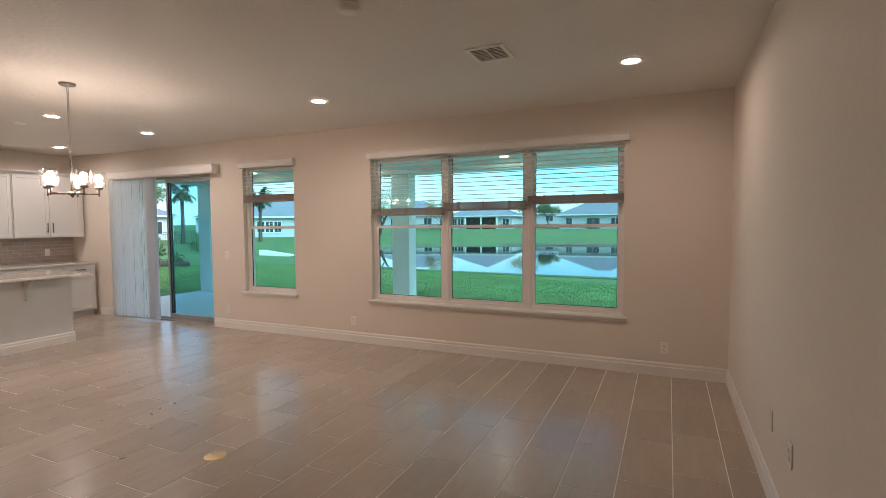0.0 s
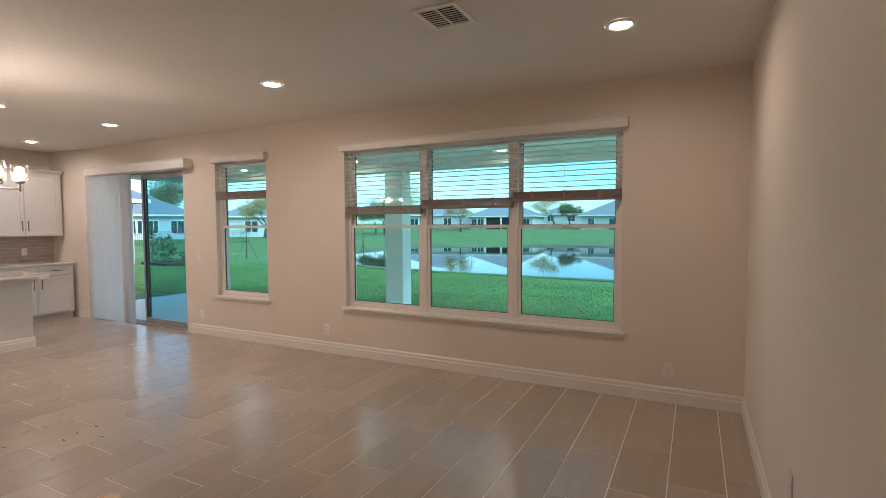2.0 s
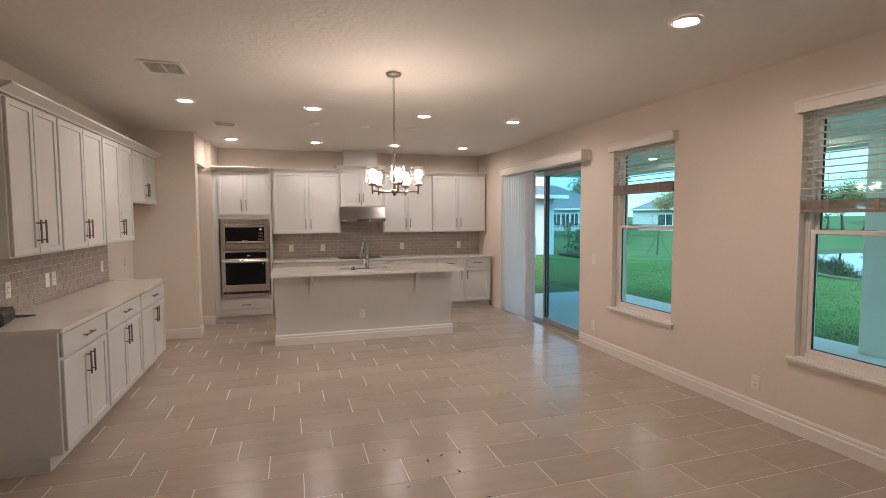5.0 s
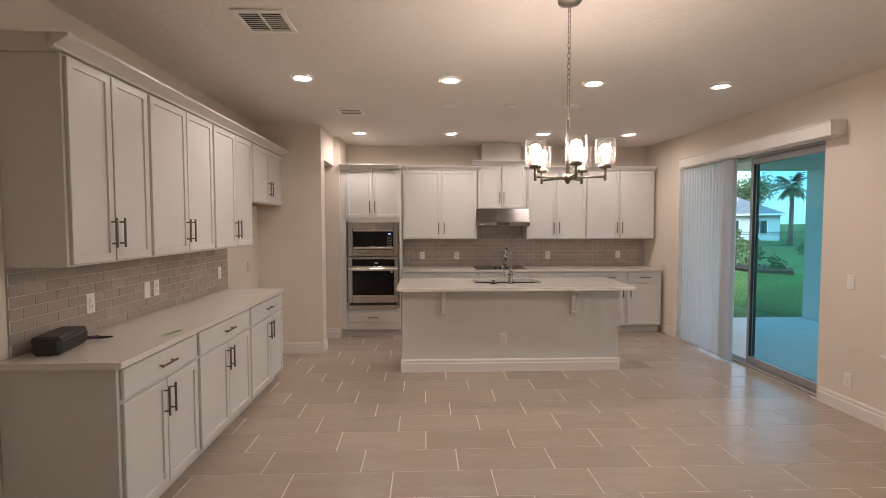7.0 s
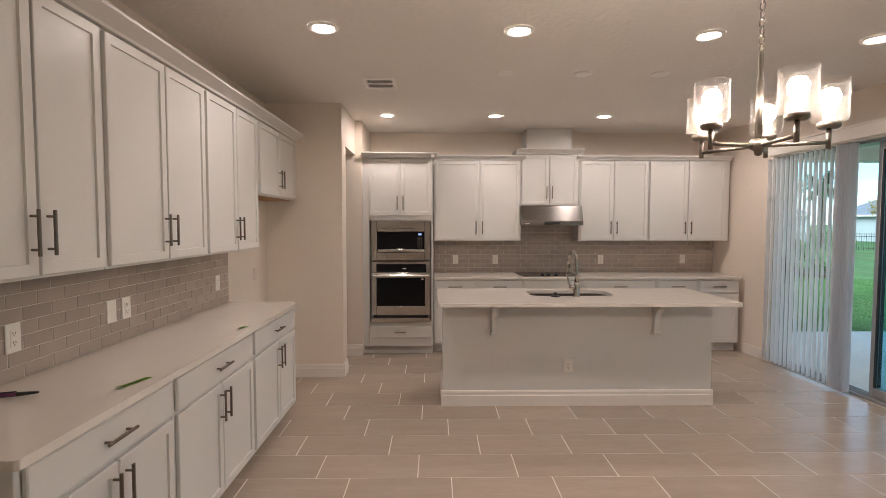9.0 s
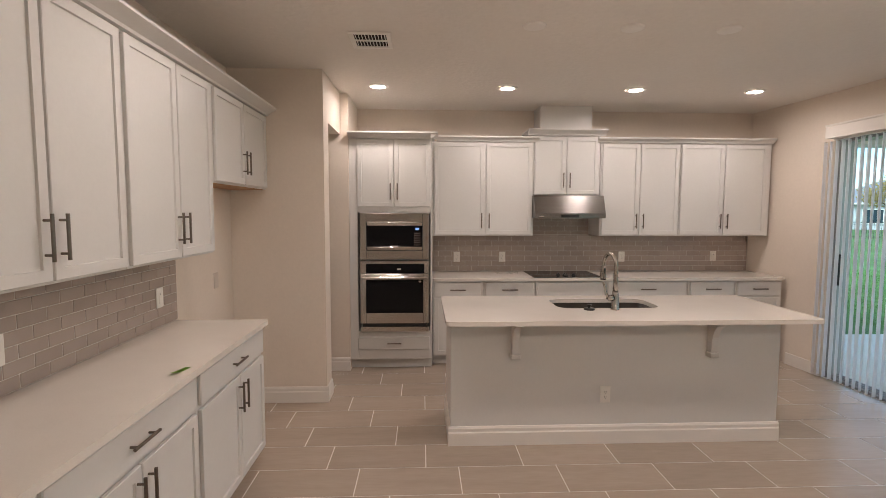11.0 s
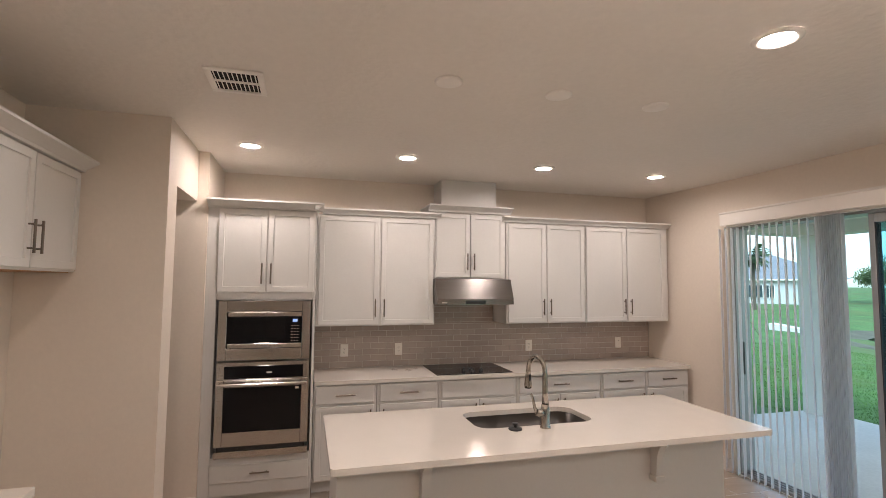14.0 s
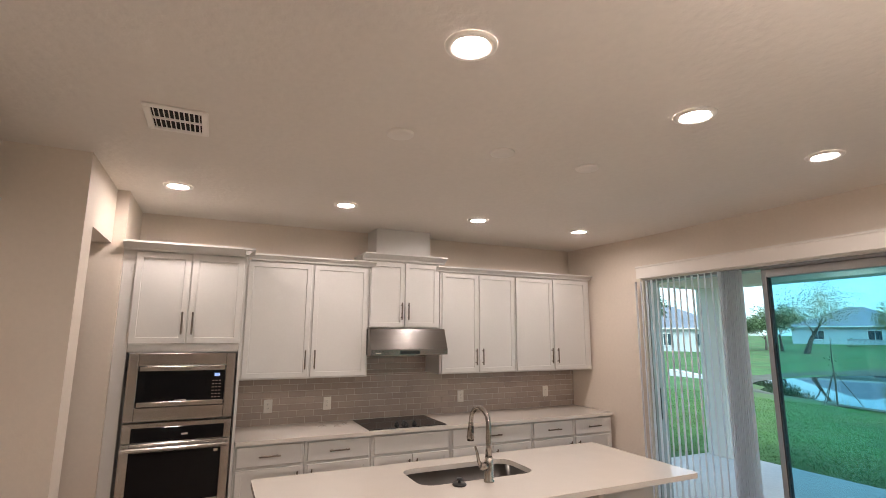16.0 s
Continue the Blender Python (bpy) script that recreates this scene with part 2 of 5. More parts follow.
BARK = mat("bark", (0.09, 0.07, 0.052), 0.95, grain=0.25, grain_scale=4, bump=0.6, bump_scale=20)
LEAF = mat("leaves", (0.10, 0.145, 0.06), 0.8, grain=0.35, grain_scale=1.0)
LEAF_DRY = mat("sparse_leaves", (0.36, 0.26, 0.10), 0.85, grain=0.3, grain_scale=0.9)
let_light_through(LEAF_DRY, (0.55, 0.42, 0.16), 0.4)
PALM = mat("palm_frond", (0.05, 0.085, 0.035), 0.7, grain=0.3, grain_scale=2)
FENCE = mat("black_fence_metal", (0.015, 0.015, 0.016), 0.5, grain=0.1, grain_scale=4)
mottle(LAWN, (0.115, 0.135, 0.040), 0.16)
mottle(BLADE, (0.145, 0.185, 0.055), 0.35)
brush(HOOD_STEEL, 0.8, 0.25)
LENS_ON = glow("lamp_lens_lit", WARM, CAN_POWER)
LENS_SOFT = glow("lamp_lens_lit_soft", (1.0, 0.81, 0.72), CAN_POWER * 1.6)
LENS_DIM = glow("lamp_lens_lit_dim", (1.0, 0.81, 0.72), CAN_POWER * 0.95)
PATIO_ON = glow("patio_lens_lit", (1.0, 0.85, 0.7), 26.0)
BULB_ON = glow("bulb_lit", (1.0, 0.82, 0.72), BULB_POWER)
DISPLAY = glow("oven_display", (0.10, 0.35, 1.0), 0.25)


# ---------------------------------------------------------------- building helpers
def box(bm, x0, x1, y0, y1, z0, z1, bevel=0.0):
    """Add a box, with softened edges where bevel is given."""
    lo, hi = (min(x0, x1), min(y0, y1), min(z0, z1)), (max(x0, x1), max(y0, y1), max(z0, z1))
    m = Matrix.Translation([(a + b) / 2 for a, b in zip(lo, hi)]) @ Matrix.Diagonal([b - a for a, b in zip(lo, hi)] + [1])
    verts = bmesh.ops.create_cube(bm, size=1, matrix=m)["verts"]
    if bevel:
        edges = list({e for v in verts for e in v.link_edges})
        bmesh.ops.bevel(bm, geom=edges, offset=bevel, segments=1, affect="EDGES")
    return bm


def cyl(bm, p, q, r0, r1=None, n=16, caps=True):
    """Add a round bar from p to q."""
    p, q = Vector(p), Vector(q)
    d = q - p
    m = Matrix.Translation((p + q) / 2) @ d.to_track_quat("Z", "Y").to_matrix().to_4x4()
    bmesh.ops.create_cone(bm, cap_ends=caps, segments=n, radius1=r0, radius2=r0 if r1 is None else r1, depth=d.length, matrix=m)
    return bm


def lathe(bm, profile, n=24, at=(0, 0, 0)):
    """Turn a profile of (radius, height) round the upright axis."""
    rings = []
    for r, z in profile:
        rings.append([bm.verts.new((at[0] + r * math.cos(2 * math.pi * i / n), at[1] + r * math.sin(2 * math.pi * i / n), at[2] + z)) for i in range(n)])
    for a, b in zip(rings, rings[1:]):
        for i in range(n):
            bm.faces.new((a[i], a[(i + 1) % n], b[(i + 1) % n], b[i]))
    return bm


def prism(bm, section, axis, a, b):
    """Extrude a closed section of (u, v) along an axis: x takes (y, z), y takes (x, z), z takes (x, y)."""
    def place(u, v, w):
        return {"x": (w, u, v), "y": (u, w, v), "z": (u, v, w)}[axis]
    one = [bm.verts.new(place(u, v, a)) for u, v in section]
    two = [bm.verts.new(place(u, v, b)) for u, v in section]
    k = len(section)
    for i in range(k):
        bm.faces.new((one[i], one[(i + 1) % k], two[(i + 1) % k], two[i]))
    bm.faces.new(one[::-1])
    bm.faces.new(two)
    bmesh.ops.recalc_face_normals(bm, faces=bm.faces)
    return bm


def tube(bm, points, radius, n=12):
    """A round pipe along a smooth row of points; radius is one number or one for each point."""
    pts = [Vector(p) for p in points]
    rad = radius if isinstance(radius, (list, tuple)) else [radius] * len(pts)
    side = Vector((0.13, 0.97, 0.21))
    rings = []
    for i, p in enumerate(pts):
        d = (pts[min(i + 1, len(pts) - 1)] - pts[max(i - 1, 0)]).normalized()
        u = (side - d * side.dot(d)).normalized()
        w = d.cross(u)
        rings.append([bm.verts.new(p + rad[i] * (math.cos(2 * math.pi * j / n) * u + math.sin(2 * math.pi * j / n) * w)) for j in range(n)])
    for a, b in zip(rings, rings[1:]):
        for j in range(n):
            bm.faces.new((a[j], a[(j + 1) % n], b[(j + 1) % n], b[j]))
    bm.faces.new(rings[0][::-1])
    bm.faces.new(rings[-1])
    return bm


def mesh_of(name, bm, material, smooth=False):
    bmesh.ops.recalc_face_normals(bm, faces=bm.faces)
    me = bpy.data.meshes.new(name)
    bm.to_mesh(me)
    bm.free()
    me.materials.append(material)
    if smooth:
        me.polygons.foreach_set("use_smooth", [True] * len(me.polygons))
    return me


def part(name, bm, material, parent, label="", smooth=False):
    ob = new(name, mesh_of(name, bm, material, smooth))
    ob.parent = parent
    if label:
        ob["label"] = label
    return ob


def thing(name, label, category, at=(0, 0, 0), turn=0.0, group="", kind=""):
    ob = new(name)
    ob.empty_display_size = 0.1
    ob.matrix_basis = pose(*at, 0, 0, turn)
    return tagged(ob, label, category, group, kind)


def solid(name, bm, material, label, category, kind="structure", smooth=False, group=""):
    return tagged(new(name, mesh_of(name, bm, material, smooth)), label, category, group, kind)


def BM():
    return bmesh.new()


# ---------------------------------------------------------------- shell of the house
DOOR_X0, DOOR_X1, DOOR_H = 1.062, 3.29, 2.29
WIN1 = (3.945, 4.87, 0.56, 2.335)
WIN3 = (6.09, 9.06, 0.56, 2.335)
THICK = 0.20
HALL_X0, HALL_X1, HALL_H = 0.72, 1.33, 2.335
NOOK_Y = -4.677

bm = BM()
edges = [-0.2, DOOR_X0, DOOR_X1, WIN1[0], WIN1[1], WIN3[0], WIN3[1], EAST_END + 0.15]
for i in (0, 2, 4, 6):
    box(bm, edges[i], edges[i + 1], 0, THICK, -0.15, CEIL)
box(bm, DOOR_X0, DOOR_X1, 0, THICK, DOOR_H, CEIL)
box(bm, DOOR_X0, DOOR_X1, 0, THICK, -0.15, -0.006)
for x0, x1, z0, z1 in (WIN1, WIN3):
    box(bm, x0, x1, 0, THICK, z1, CEIL)
    box(bm, x0, x1, 0, THICK, -0.15, z0)
solid("wall_north", bm, WALL, "warm greige painted wall with door and windows", "wall")
solid("wall_east", box(BM(), EAST_END, EAST_END + 0.15, SOUTH, 0, -0.15, CEIL), WALL, "plain warm greige painted wall", "wall")
solid("wall_west", box(BM(), -0.15, 0, -4.98, 0, -0.15, CEIL), WALL, "warm greige painted kitchen back wall", "wall")
solid("wall_south", box(BM(), 1.535, EAST_END + 0.15, SOUTH - 0.15, SOUTH, -0.15, CEIL), WALL, "warm greige painted wall behind cabinets", "wall")
NOOK = "greige painted wall corner beside a plain doorless opening"
solid("wall_nook_west", box(BM(), 0, HALL_X0, NOOK_Y - 0.17, -4.60, -0.15, CEIL), WALL, NOOK, "wall")
solid("wall_nook_east", box(BM(), HALL_X1, 1.535, NOOK_Y - 0.17, NOOK_Y, -0.15, CEIL), WALL, NOOK, "wall")
solid("wall_nook_header", box(BM(), HALL_X0, HALL_X1, NOOK_Y - 0.17, NOOK_Y, HALL_H, CEIL), WALL, "greige painted wall over the opening", "wall")
solid("wall_alcove", box(BM(), 1.40, 1.535, SOUTH - 0.15, NOOK_Y - 0.17, -0.15, CEIL), WALL, "greige painted wall of the refrigerator space", "wall")
bm = BM()
box(bm, -0.25, -0.1, -6.4, -4.982, -0.15, CEIL)
box(bm, -0.1, 1.75, -6.55, -6.4, -0.15, CEIL)
box(bm, 1.75, 1.9, -6.4, SOUTH - 0.15, -0.15, CEIL)
solid("wall_hall", bm, WALL, "dim painted wall of the hall beyond the opening", "wall")
bm = BM()
box(bm, -0.65, EAST_END + 0.15, SOUTH - 0.15, THICK, CEIL, CEIL + 0.12)
box(bm, -0.65, 1.9, -7.35, SOUTH - 0.15, CEIL, CEIL + 0.12)
solid("ceiling", bm, CEILING, "cream ceiling with knockdown texture", "ceiling")


def skirting(name, runs):
    """Stepped baseboard: runs of (axis, wall coordinate, inward sign, from, to)."""
    bm = BM()
    for axis, c, s, a, b in runs:
        sec = [(c, 0), (c + s * 0.016, 0), (c + s * 0.016, 0.088), (c + s * 0.011, 0.097), (c + s * 0.011, 0.118), (c + s * 0.005, 0.132), (c, 0.133)]
        prism(bm, sec, axis, a, b)
    return solid(name, bm, TRIM, "white painted stepped baseboard", "baseboard")


skirting("baseboard_north", [("x", 0, -1, DOOR_X1 + 0.03, EAST_END)])
skirting("baseboard_east", [("y", EAST_END, -1, SOUTH, -0.016)])
skirting("baseboard_south", [("x", SOUTH, 1, 5.135, EAST_END), ("x", SOUTH, 1, 1.535, 2.495)])
skirting("baseboard_nook", [("y", 1.535, 1, SOUTH + 0.016, NOOK_Y + 0.016), ("x", NOOK_Y, 1, HALL_X1, 1.535), ("y", HALL_X0, 1, NOOK_Y - 0.17, -4.60)])
skirting("baseboard_hall", [("y", -0.1, 1, -6.4, -4.995), ("y", HALL_X1, -1, NOOK_Y - 0.17, NOOK_Y)])

# ---------------------------------------------------------------- windows, blinds and sliding door
# the wall leans in a little towards the kitchen corner
solid("wall_north_return", prism(BM(), [(0.0, -0.0005), (0.0, -0.088), (1.06, -0.0005)], "z", 0, CEIL), WALL, "short greige wall beside the sliding door", "wall")
bm = BM()
prism(bm, [(0.645, -0.036), (0.645, -0.052), (1.04, -0.0205), (1.04, -0.0045)], "z", 0.0, 0.118)
solid("baseboard_return", bm, TRIM, "white painted baseboard", "baseboard")


def window_unit(name, x0, x1, z0, z1):
    w = thing(name, "white vinyl single-hung window with clear tinted panes", "window", ((x0 + x1) / 2, 0.0, z0), kind="structure")
    a, h, mid = (x1 - x0) / 2, z1 - z0, 0.931
    f = 0.036
    bm = BM()
    for s in (-1, 1):
        box(bm, s * a, s * (a - f), 0.06, 0.15, 0, h, 0.003)
    box(bm, -a + f, a - f, 0.06, 0.15, 0, f, 0.003)
    box(bm, -a + f, a - f, 0.06, 0.15, h - f, h, 0.003)
    part("window_frame", bm, SASH, w)
    for nm, y, b, t in (("lower_sash", 0.068, f, mid), ("upper_sash", 0.105, mid - 0.035, h - f)):
        g = 0.032
        bm = BM()
        for s in (-1, 1):
            box(bm, s * (a - f), s * (a - f - g), y, y + 0.03, b, t, 0.003)
        box(bm, -a + f + g, a - f - g, y, y + 0.03, b, b + g, 0.003)
        box(bm, -a + f + g, a - f - g, y, y + 0.03, t - g, t, 0.003)
        sash = part(nm, bm, SASH, w)
        bm = BM()
        for s in (-1, 1):
            box(bm, s * (a - f - g), s * (a - f - g - 0.005), y + 0.008, y + 0.022, b + g, t - g)
        box(bm, -a + f + g + 0.005, a - f - g - 0.005, y + 0.008, y + 0.022, b + g, b + g + 0.005)
        part("gasket", bm, GASKET, sash, "dark glazing gasket")
        pane = part("pane", box(BM(), -a + f + g + 0.001, a - f - g - 0.001, y + 0.013, y + 0.017, b + g + 0.001, t - g - 0.001), PANE, sash)
        pane.visible_shadow = False
    part("sash_lock", box(BM(), -0.03, 0.03, 0.05, 0.068, mid - 0.012, mid + 0.004, 0.003), SASH, w)
    return w


def window_sill(x0, x1, z):
    bm = BM()
    box(bm, x0 - 0.04, x1 + 0.04, -0.04, 0.0, z - 0.024, z, 0.004)
    box(bm, x0 + 0.001, x1 - 0.001, 0.0, 0.06, z - 0.001, z + 0.003)
    box(bm, x0 - 0.025, x1 + 0.025, -0.014, 0.0, z - 0.056, z - 0.024, 0.003)
    return solid("trim_sill", bm, TRIM, "white painted window sill with apron", "window sill")


def blind(x0, x1, top, stack_low, stack_high):
    b = thing("horizontal_blind", "partly raised white slatted blind hanging in the window", "blind", ((x0 + x1) / 2, 0.0, stack_low), group="slatted window blinds")
    a = (x1 - x0) / 2
    z = stack_high + 0.035
    slat = mesh_of("slat", box(BM(), -a, a, -0.004, 0.044, -0.0014, 0.0014), SLAT)
    while z < top - 0.02:
        o = new("slat", slat)
        o.parent, o.matrix_basis = b, pose(0, 0, z - stack_low, -2, 0, 0)
        z += 0.0475
    h = stack_high - stack_low
    # bunch, rail and clips take the colour darkened for shade
    bm = BM()
    for i in range(9):
        k = h * 0.28 + i * h * 0.72 / 9
        j = 0.004 * math.sin(i * 2.4 + x0)
        box(bm, -a + 0.002 * (i % 2), a - 0.002 * (i % 3), -0.006 + j, 0.044 + j, k, k + h * 0.055)
    part("stacked_slats", bm, STACK_SHADE, b)
    part("bottom_rail", box(BM(), -a, a, -0.008, 0.046, 0, h * 0.26, 0.003), STACK_SHADE, b)
    for s in (-0.62, 0.0, 0.62):
        bm = BM()
        cyl(bm, (s * a, -0.006, 0.0), (s * a, -0.006, top - stack_low), 0.0012, n=6)
        part("cord", bm, WHITE_PLASTIC, b)
        part("tape_clip", box(BM(), s * a - 0.014, s * a + 0.014, -0.0125, -0.007, 0.01, h, 0.001), STACK_SHADE, b)
    return b


def valance(x0, x1, z0, z1, deep):
    v = thing("blind_valance", "white valance board mounted over the window", "valance", ((x0 + x1) / 2, 0, z0), group="blind valances")
    a, h = (x1 - x0) / 2, z1 - z0
    sec = [(-deep, 0), (-deep, h - 0.022), (-deep - 0.008, h - 0.012), (-deep - 0.008, h), (-deep + 0.014, h), (-deep + 0.014, 0)]
    part("face_board", prism(BM(), sec, "x", -a, a), TRIM, v)
    for s in (-1, 1):
        part("end_return", box(BM(), s * a, s * (a - 0.012), -deep + 0.014, 0, 0, h, 0.002), TRIM, v)
    return v


unit = (WIN3[1] - WIN3[0]) / 3
window_unit("window_1", *WIN1)
for i in range(3):
    window_unit(f"window_{i + 2}", WIN3[0] + i * unit, WIN3[0] + (i + 1) * unit, WIN3[2], WIN3[3])
window_sill(WIN1[0], WIN1[1], WIN1[2])
window_sill(WIN3[0], WIN3[1], WIN3[2])
blind(WIN1[0] + 0.012, WIN1[1] - 0.012, 2.325, 1.83, 1.933)
for i, (lo, hi) in enumerate(((1.61, 1.70), (1.655, 1.753), (1.707, 1.80))):
    blind(WIN3[0] + i * unit + 0.008, WIN3[0] + (i + 1) * unit - 0.008, 2.325, lo, hi)
valance(WIN1[0] - 0.015, WIN1[1] + 0.045, 2.307, 2.394, 0.07)
valance(WIN3[0] - 0.015, WIN3[1] + 0.045, 2.308, 2.394, 0.07)


def sliding_door():
    d = thing("door_1", "open sliding glass patio door in a grey aluminium frame", "sliding door", ((DOOR_X0 + DOOR_X1) / 2, 0.0, 0.0), kind="structure")
    a = (DOOR_X1 - DOOR_X0) / 2
    bm = BM()
    for s in (-1, 1):
        box(bm, s * a, s * (a - 0.035), 0.03, 0.19, 0, DOOR_H, 0.003)
    box(bm, -a + 0.035, a - 0.035, 0.03, 0.19, DOOR_H - 0.04, DOOR_H, 0.003)
    box(bm, -a + 0.035, a - 0.035, 0.03, 0.19, -0.002, 0.022, 0.003)
    for y in (0.06, 0.10, 0.145):
        box(bm, -a + 0.035, a - 0.035, y, y + 0.006, 0.022, 0.034)
    part("door_frame", bm, ALUMINIUM, d)
    for nm, y, x0, x1 in (("fixed_panel", 0.115, 0.04, a - 0.036), ("sliding_panel", 0.068, 0.05, a - 0.037)):
        g = 0.038
        bm = BM()
        box(bm, x0, x0 + g, y, y + 0.032, 0.036, DOOR_H - 0.042, 0.003)
        box(bm, x1 - g, x1, y, y + 0.032, 0.036, DOOR_H - 0.042, 0.003)
        box(bm, x0 + g, x1 - g, y, y + 0.032, 0.036, 0.036 + 0.075, 0.003)
        box(bm, x0 + g, x1 - g, y, y + 0.032, DOOR_H - 0.105, DOOR_H - 0.042, 0.003)
        p = part(nm, bm, ALUMINIUM, d)
        bm = BM()
        for u, v in ((x0 + g, x0 + g + 0.007), (x1 - g - 0.007, x1 - g)):
            box(bm, u, v, y + 0.004, y + 0.028, 0.111, DOOR_H - 0.105)
        part("gasket", bm, GASKET, p, "dark glazing gasket")
        pane = part("pane", box(BM(), x0 + g + 0.001, x1 - g - 0.001, y + 0.014, y + 0.019, 0.112, DOOR_H - 0.106), DOOR_PANE, p)
        pane.visible_shadow = False
    part("strike", box(BM(), -a + 0.035, -a + 0.047, 0.07, 0.10, 0.9, 1.2, 0.002), BLACK, d, "black door latch strip")
    return d


sliding_door()


def vertical_blind():
    v = thing("vertical_blind", "white vertical vane blind drawn half across the patio door", "blind", (1.6, -0.055, 0.0))
    part("head_rail", box(BM(), -0.485, 1.88, -0.02, 0.02, 2.262, 2.292, 0.003), WHITE_PLASTIC, v)
    bm = BM()
    n = 7
    pts = [(-0.0445 + 0.089 * i / (n - 1), 0.011 * (1 - (2 * i / (n - 1) - 1) ** 2)) for i in range(n)]
    sec = pts + [(x, y - 0.001) for x, y in pts[::-1]]
    prism(bm, sec, "z", 0.025, 2.258)
    vane = mesh_of("vane", bm, VANE)
    places = [(1.02 + 0.066 * i, 124 + 4 * math.sin(i * 1.7)) for i in range(14)] + [(1.945 + 0.016 * i, 112 + 2 * math.sin(i * 2.1)) for i in range(13)]
    for x, a in places:
        o = new("vane", vane)
        o.parent, o.matrix_basis = v, pose(x - 1.6, 0, 0, 0, 0, a)
    bm = BM()
    cyl(bm, (-0.47, -0.03, 0.35), (-0.47, -0.03, 2.27), 0.003, n=8)
    part("wand", bm, WHITE_PLASTIC, v)
    return v


vertical_blind()
valance(1.10, 3.50, 2.275, 2.40, 0.135)


# ---------------------------------------------------------------- cabinets
def shaker(bm, x0, x1, z0, z1, rail=0.058):
    """A framed door with a recessed panel, one body, its face at y = -0.019."""
    box(bm, x0, x1, -0.019, 0, z0, z1, 0.0025)
    front = [f for f in bm.faces if f.normal.y < -0.9]
    bmesh.ops.inset_region(bm, faces=front, thickness=rail - 0.0025)
    inner = [f for f in bm.faces if f.normal.y < -0.9 and f.calc_area() > 0.25 * (x1 - x0) * (z1 - z0)]
    panel = max(inner, key=lambda f: f.calc_area())
    bmesh.ops.inset_region(bm, faces=[panel], thickness=0.003)
    for v in panel.verts:
        v.co.y += 0.009
    return bm


def slab_front(bm, x0, x1, z0, z1):
    return box(bm, x0, x1, -0.019, 0, z0, z1, 0.004)


def pull(parent, x, z, upright, long=0.16):
    bm = BM()
    d = Vector((0, 0, 1)) if upright else Vector((1, 0, 0))
    c = Vector((x, -0.047, z))
    cyl(bm, c - d * long / 2, c + d * long / 2, 0.0062, n=12)
    for s in (-1, 1):
        e = c + d * s * long * 0.36
        cyl(bm, e, (e.x, -0.018, e.z), 0.0048, n=10)
    part("handle", bm, BRONZE, parent, "dark bronze bar pull", smooth=False)


def upper_cabinet(label, at, turn, width, z0, z1, doors, depth, group, pull_z=0.16, raw_base=False):
    """doors: list of (x0, x1, side of the pull)."""
    c = thing("wall_cabinet", label, "cabinet", (*at, z0), turn, group)
    h = z1 - z0
    bm = BM()
    box(bm, 0.0005, width - 0.0005, 0.0015, depth, 0, h, 0.002)
    body = part("body", bm, CABINET, c)
    if raw_base:
        part("underside", box(BM(), 0.02, width - 0.02, 0.02, depth - 0.01, -0.004, 0.0), CABINET_RAW, body, "bare wood underside")
    for x0, x1, side in doors:
        d = part("door", shaker(BM(), x0, x1, 0.012, h - 0.012), CABINET, c)
        if side:
            pull(d, x1 - 0.03 if side > 0 else x0 + 0.03, pull_z, True)
    return c


def base_cabinet(label, at, turn, width, doors, drawer, depth, group, drawer_pull=True):
    c = thing("base_cabinet", label, "cabinet", (*at, 0.0), turn, group)
    bm = BM()
    box(bm, 0.0005, width - 0.0005, 0.0015, depth, 0.105, 0.882, 0.002)
    part("body", bm, CABINET, c)
    part("toe_kick", box(BM(), 0.001, width - 0.001, 0.075, depth, 0.0, 0.105), CABINET, c, "recessed plinth in shade")
    d = part("drawer", slab_front(BM(), drawer[0], drawer[1], 0.722, 0.868), CABINET, c)
    if drawer_pull:
        pull(d, (drawer[0] + drawer[1]) / 2, 0.795, False)
    for x0, x1, side in doors:
        o = part("door", shaker(BM(), x0, x1, 0.118, 0.702), CABINET, c)
        pull(o, x1 - 0.03 if side > 0 else x0 + 0.03, 0.59, True)
    return c


def crown(name, runs, z0, z1):
    """Angled crown: runs of (axis, face, outward sign, from, to, reach)."""
    bm = BM()
    for axis, c, s, a, b, reach in runs:
        sec = [(c - s * 0.02, z0), (c + s * 0.006, z0), (c + s * 0.012, z0 + 0.012), (c + s * reach, z1 - 0.014), (c + s * reach, z1), (c - s * 0.02, z1)]
        prism(bm, sec, axis, a, b)
    return solid(name, bm, CABINET, "white painted crown moulding on cabinets", "crown moulding")


K = 90.0     # faces the living room from the kitchen's back wall
UPPER = "white kitchen wall cabinets"
LOWER = "white kitchen base cabinets"
white_upper = "white shaker wall cabinet with two closed doors"


def back_upper(y0, y1, z0, z1, doors, label=white_upper, depth=0.343):
    upper_cabinet(label, (0.345, y0), K, y1 - y0, z0, z1, [(a - y0, b - y0, s) for a, b, s in doors], depth, UPPER)


back_upper(-3.772, -2.694, 1.335, 2.328, [(-3.75, -3.222, 1), (-3.202, -2.712, -1)])
back_upper(-2.690, -1.979, 1.767, 2.397, [(-2.682, -2.352, 1), (-2.344, -2.0, -1)], "short white shaker cabinet above the range hood")
back_upper(-1.975, -1.106, 1.335, 2.328, [(-1.955, -1.553, 1), (-1.537, -1.118, -1)])
back_upper(-1.104, -0.095, 1.335, 2.328, [(-1.092, -0.625, 1), (-0.609, -0.145, -1)])
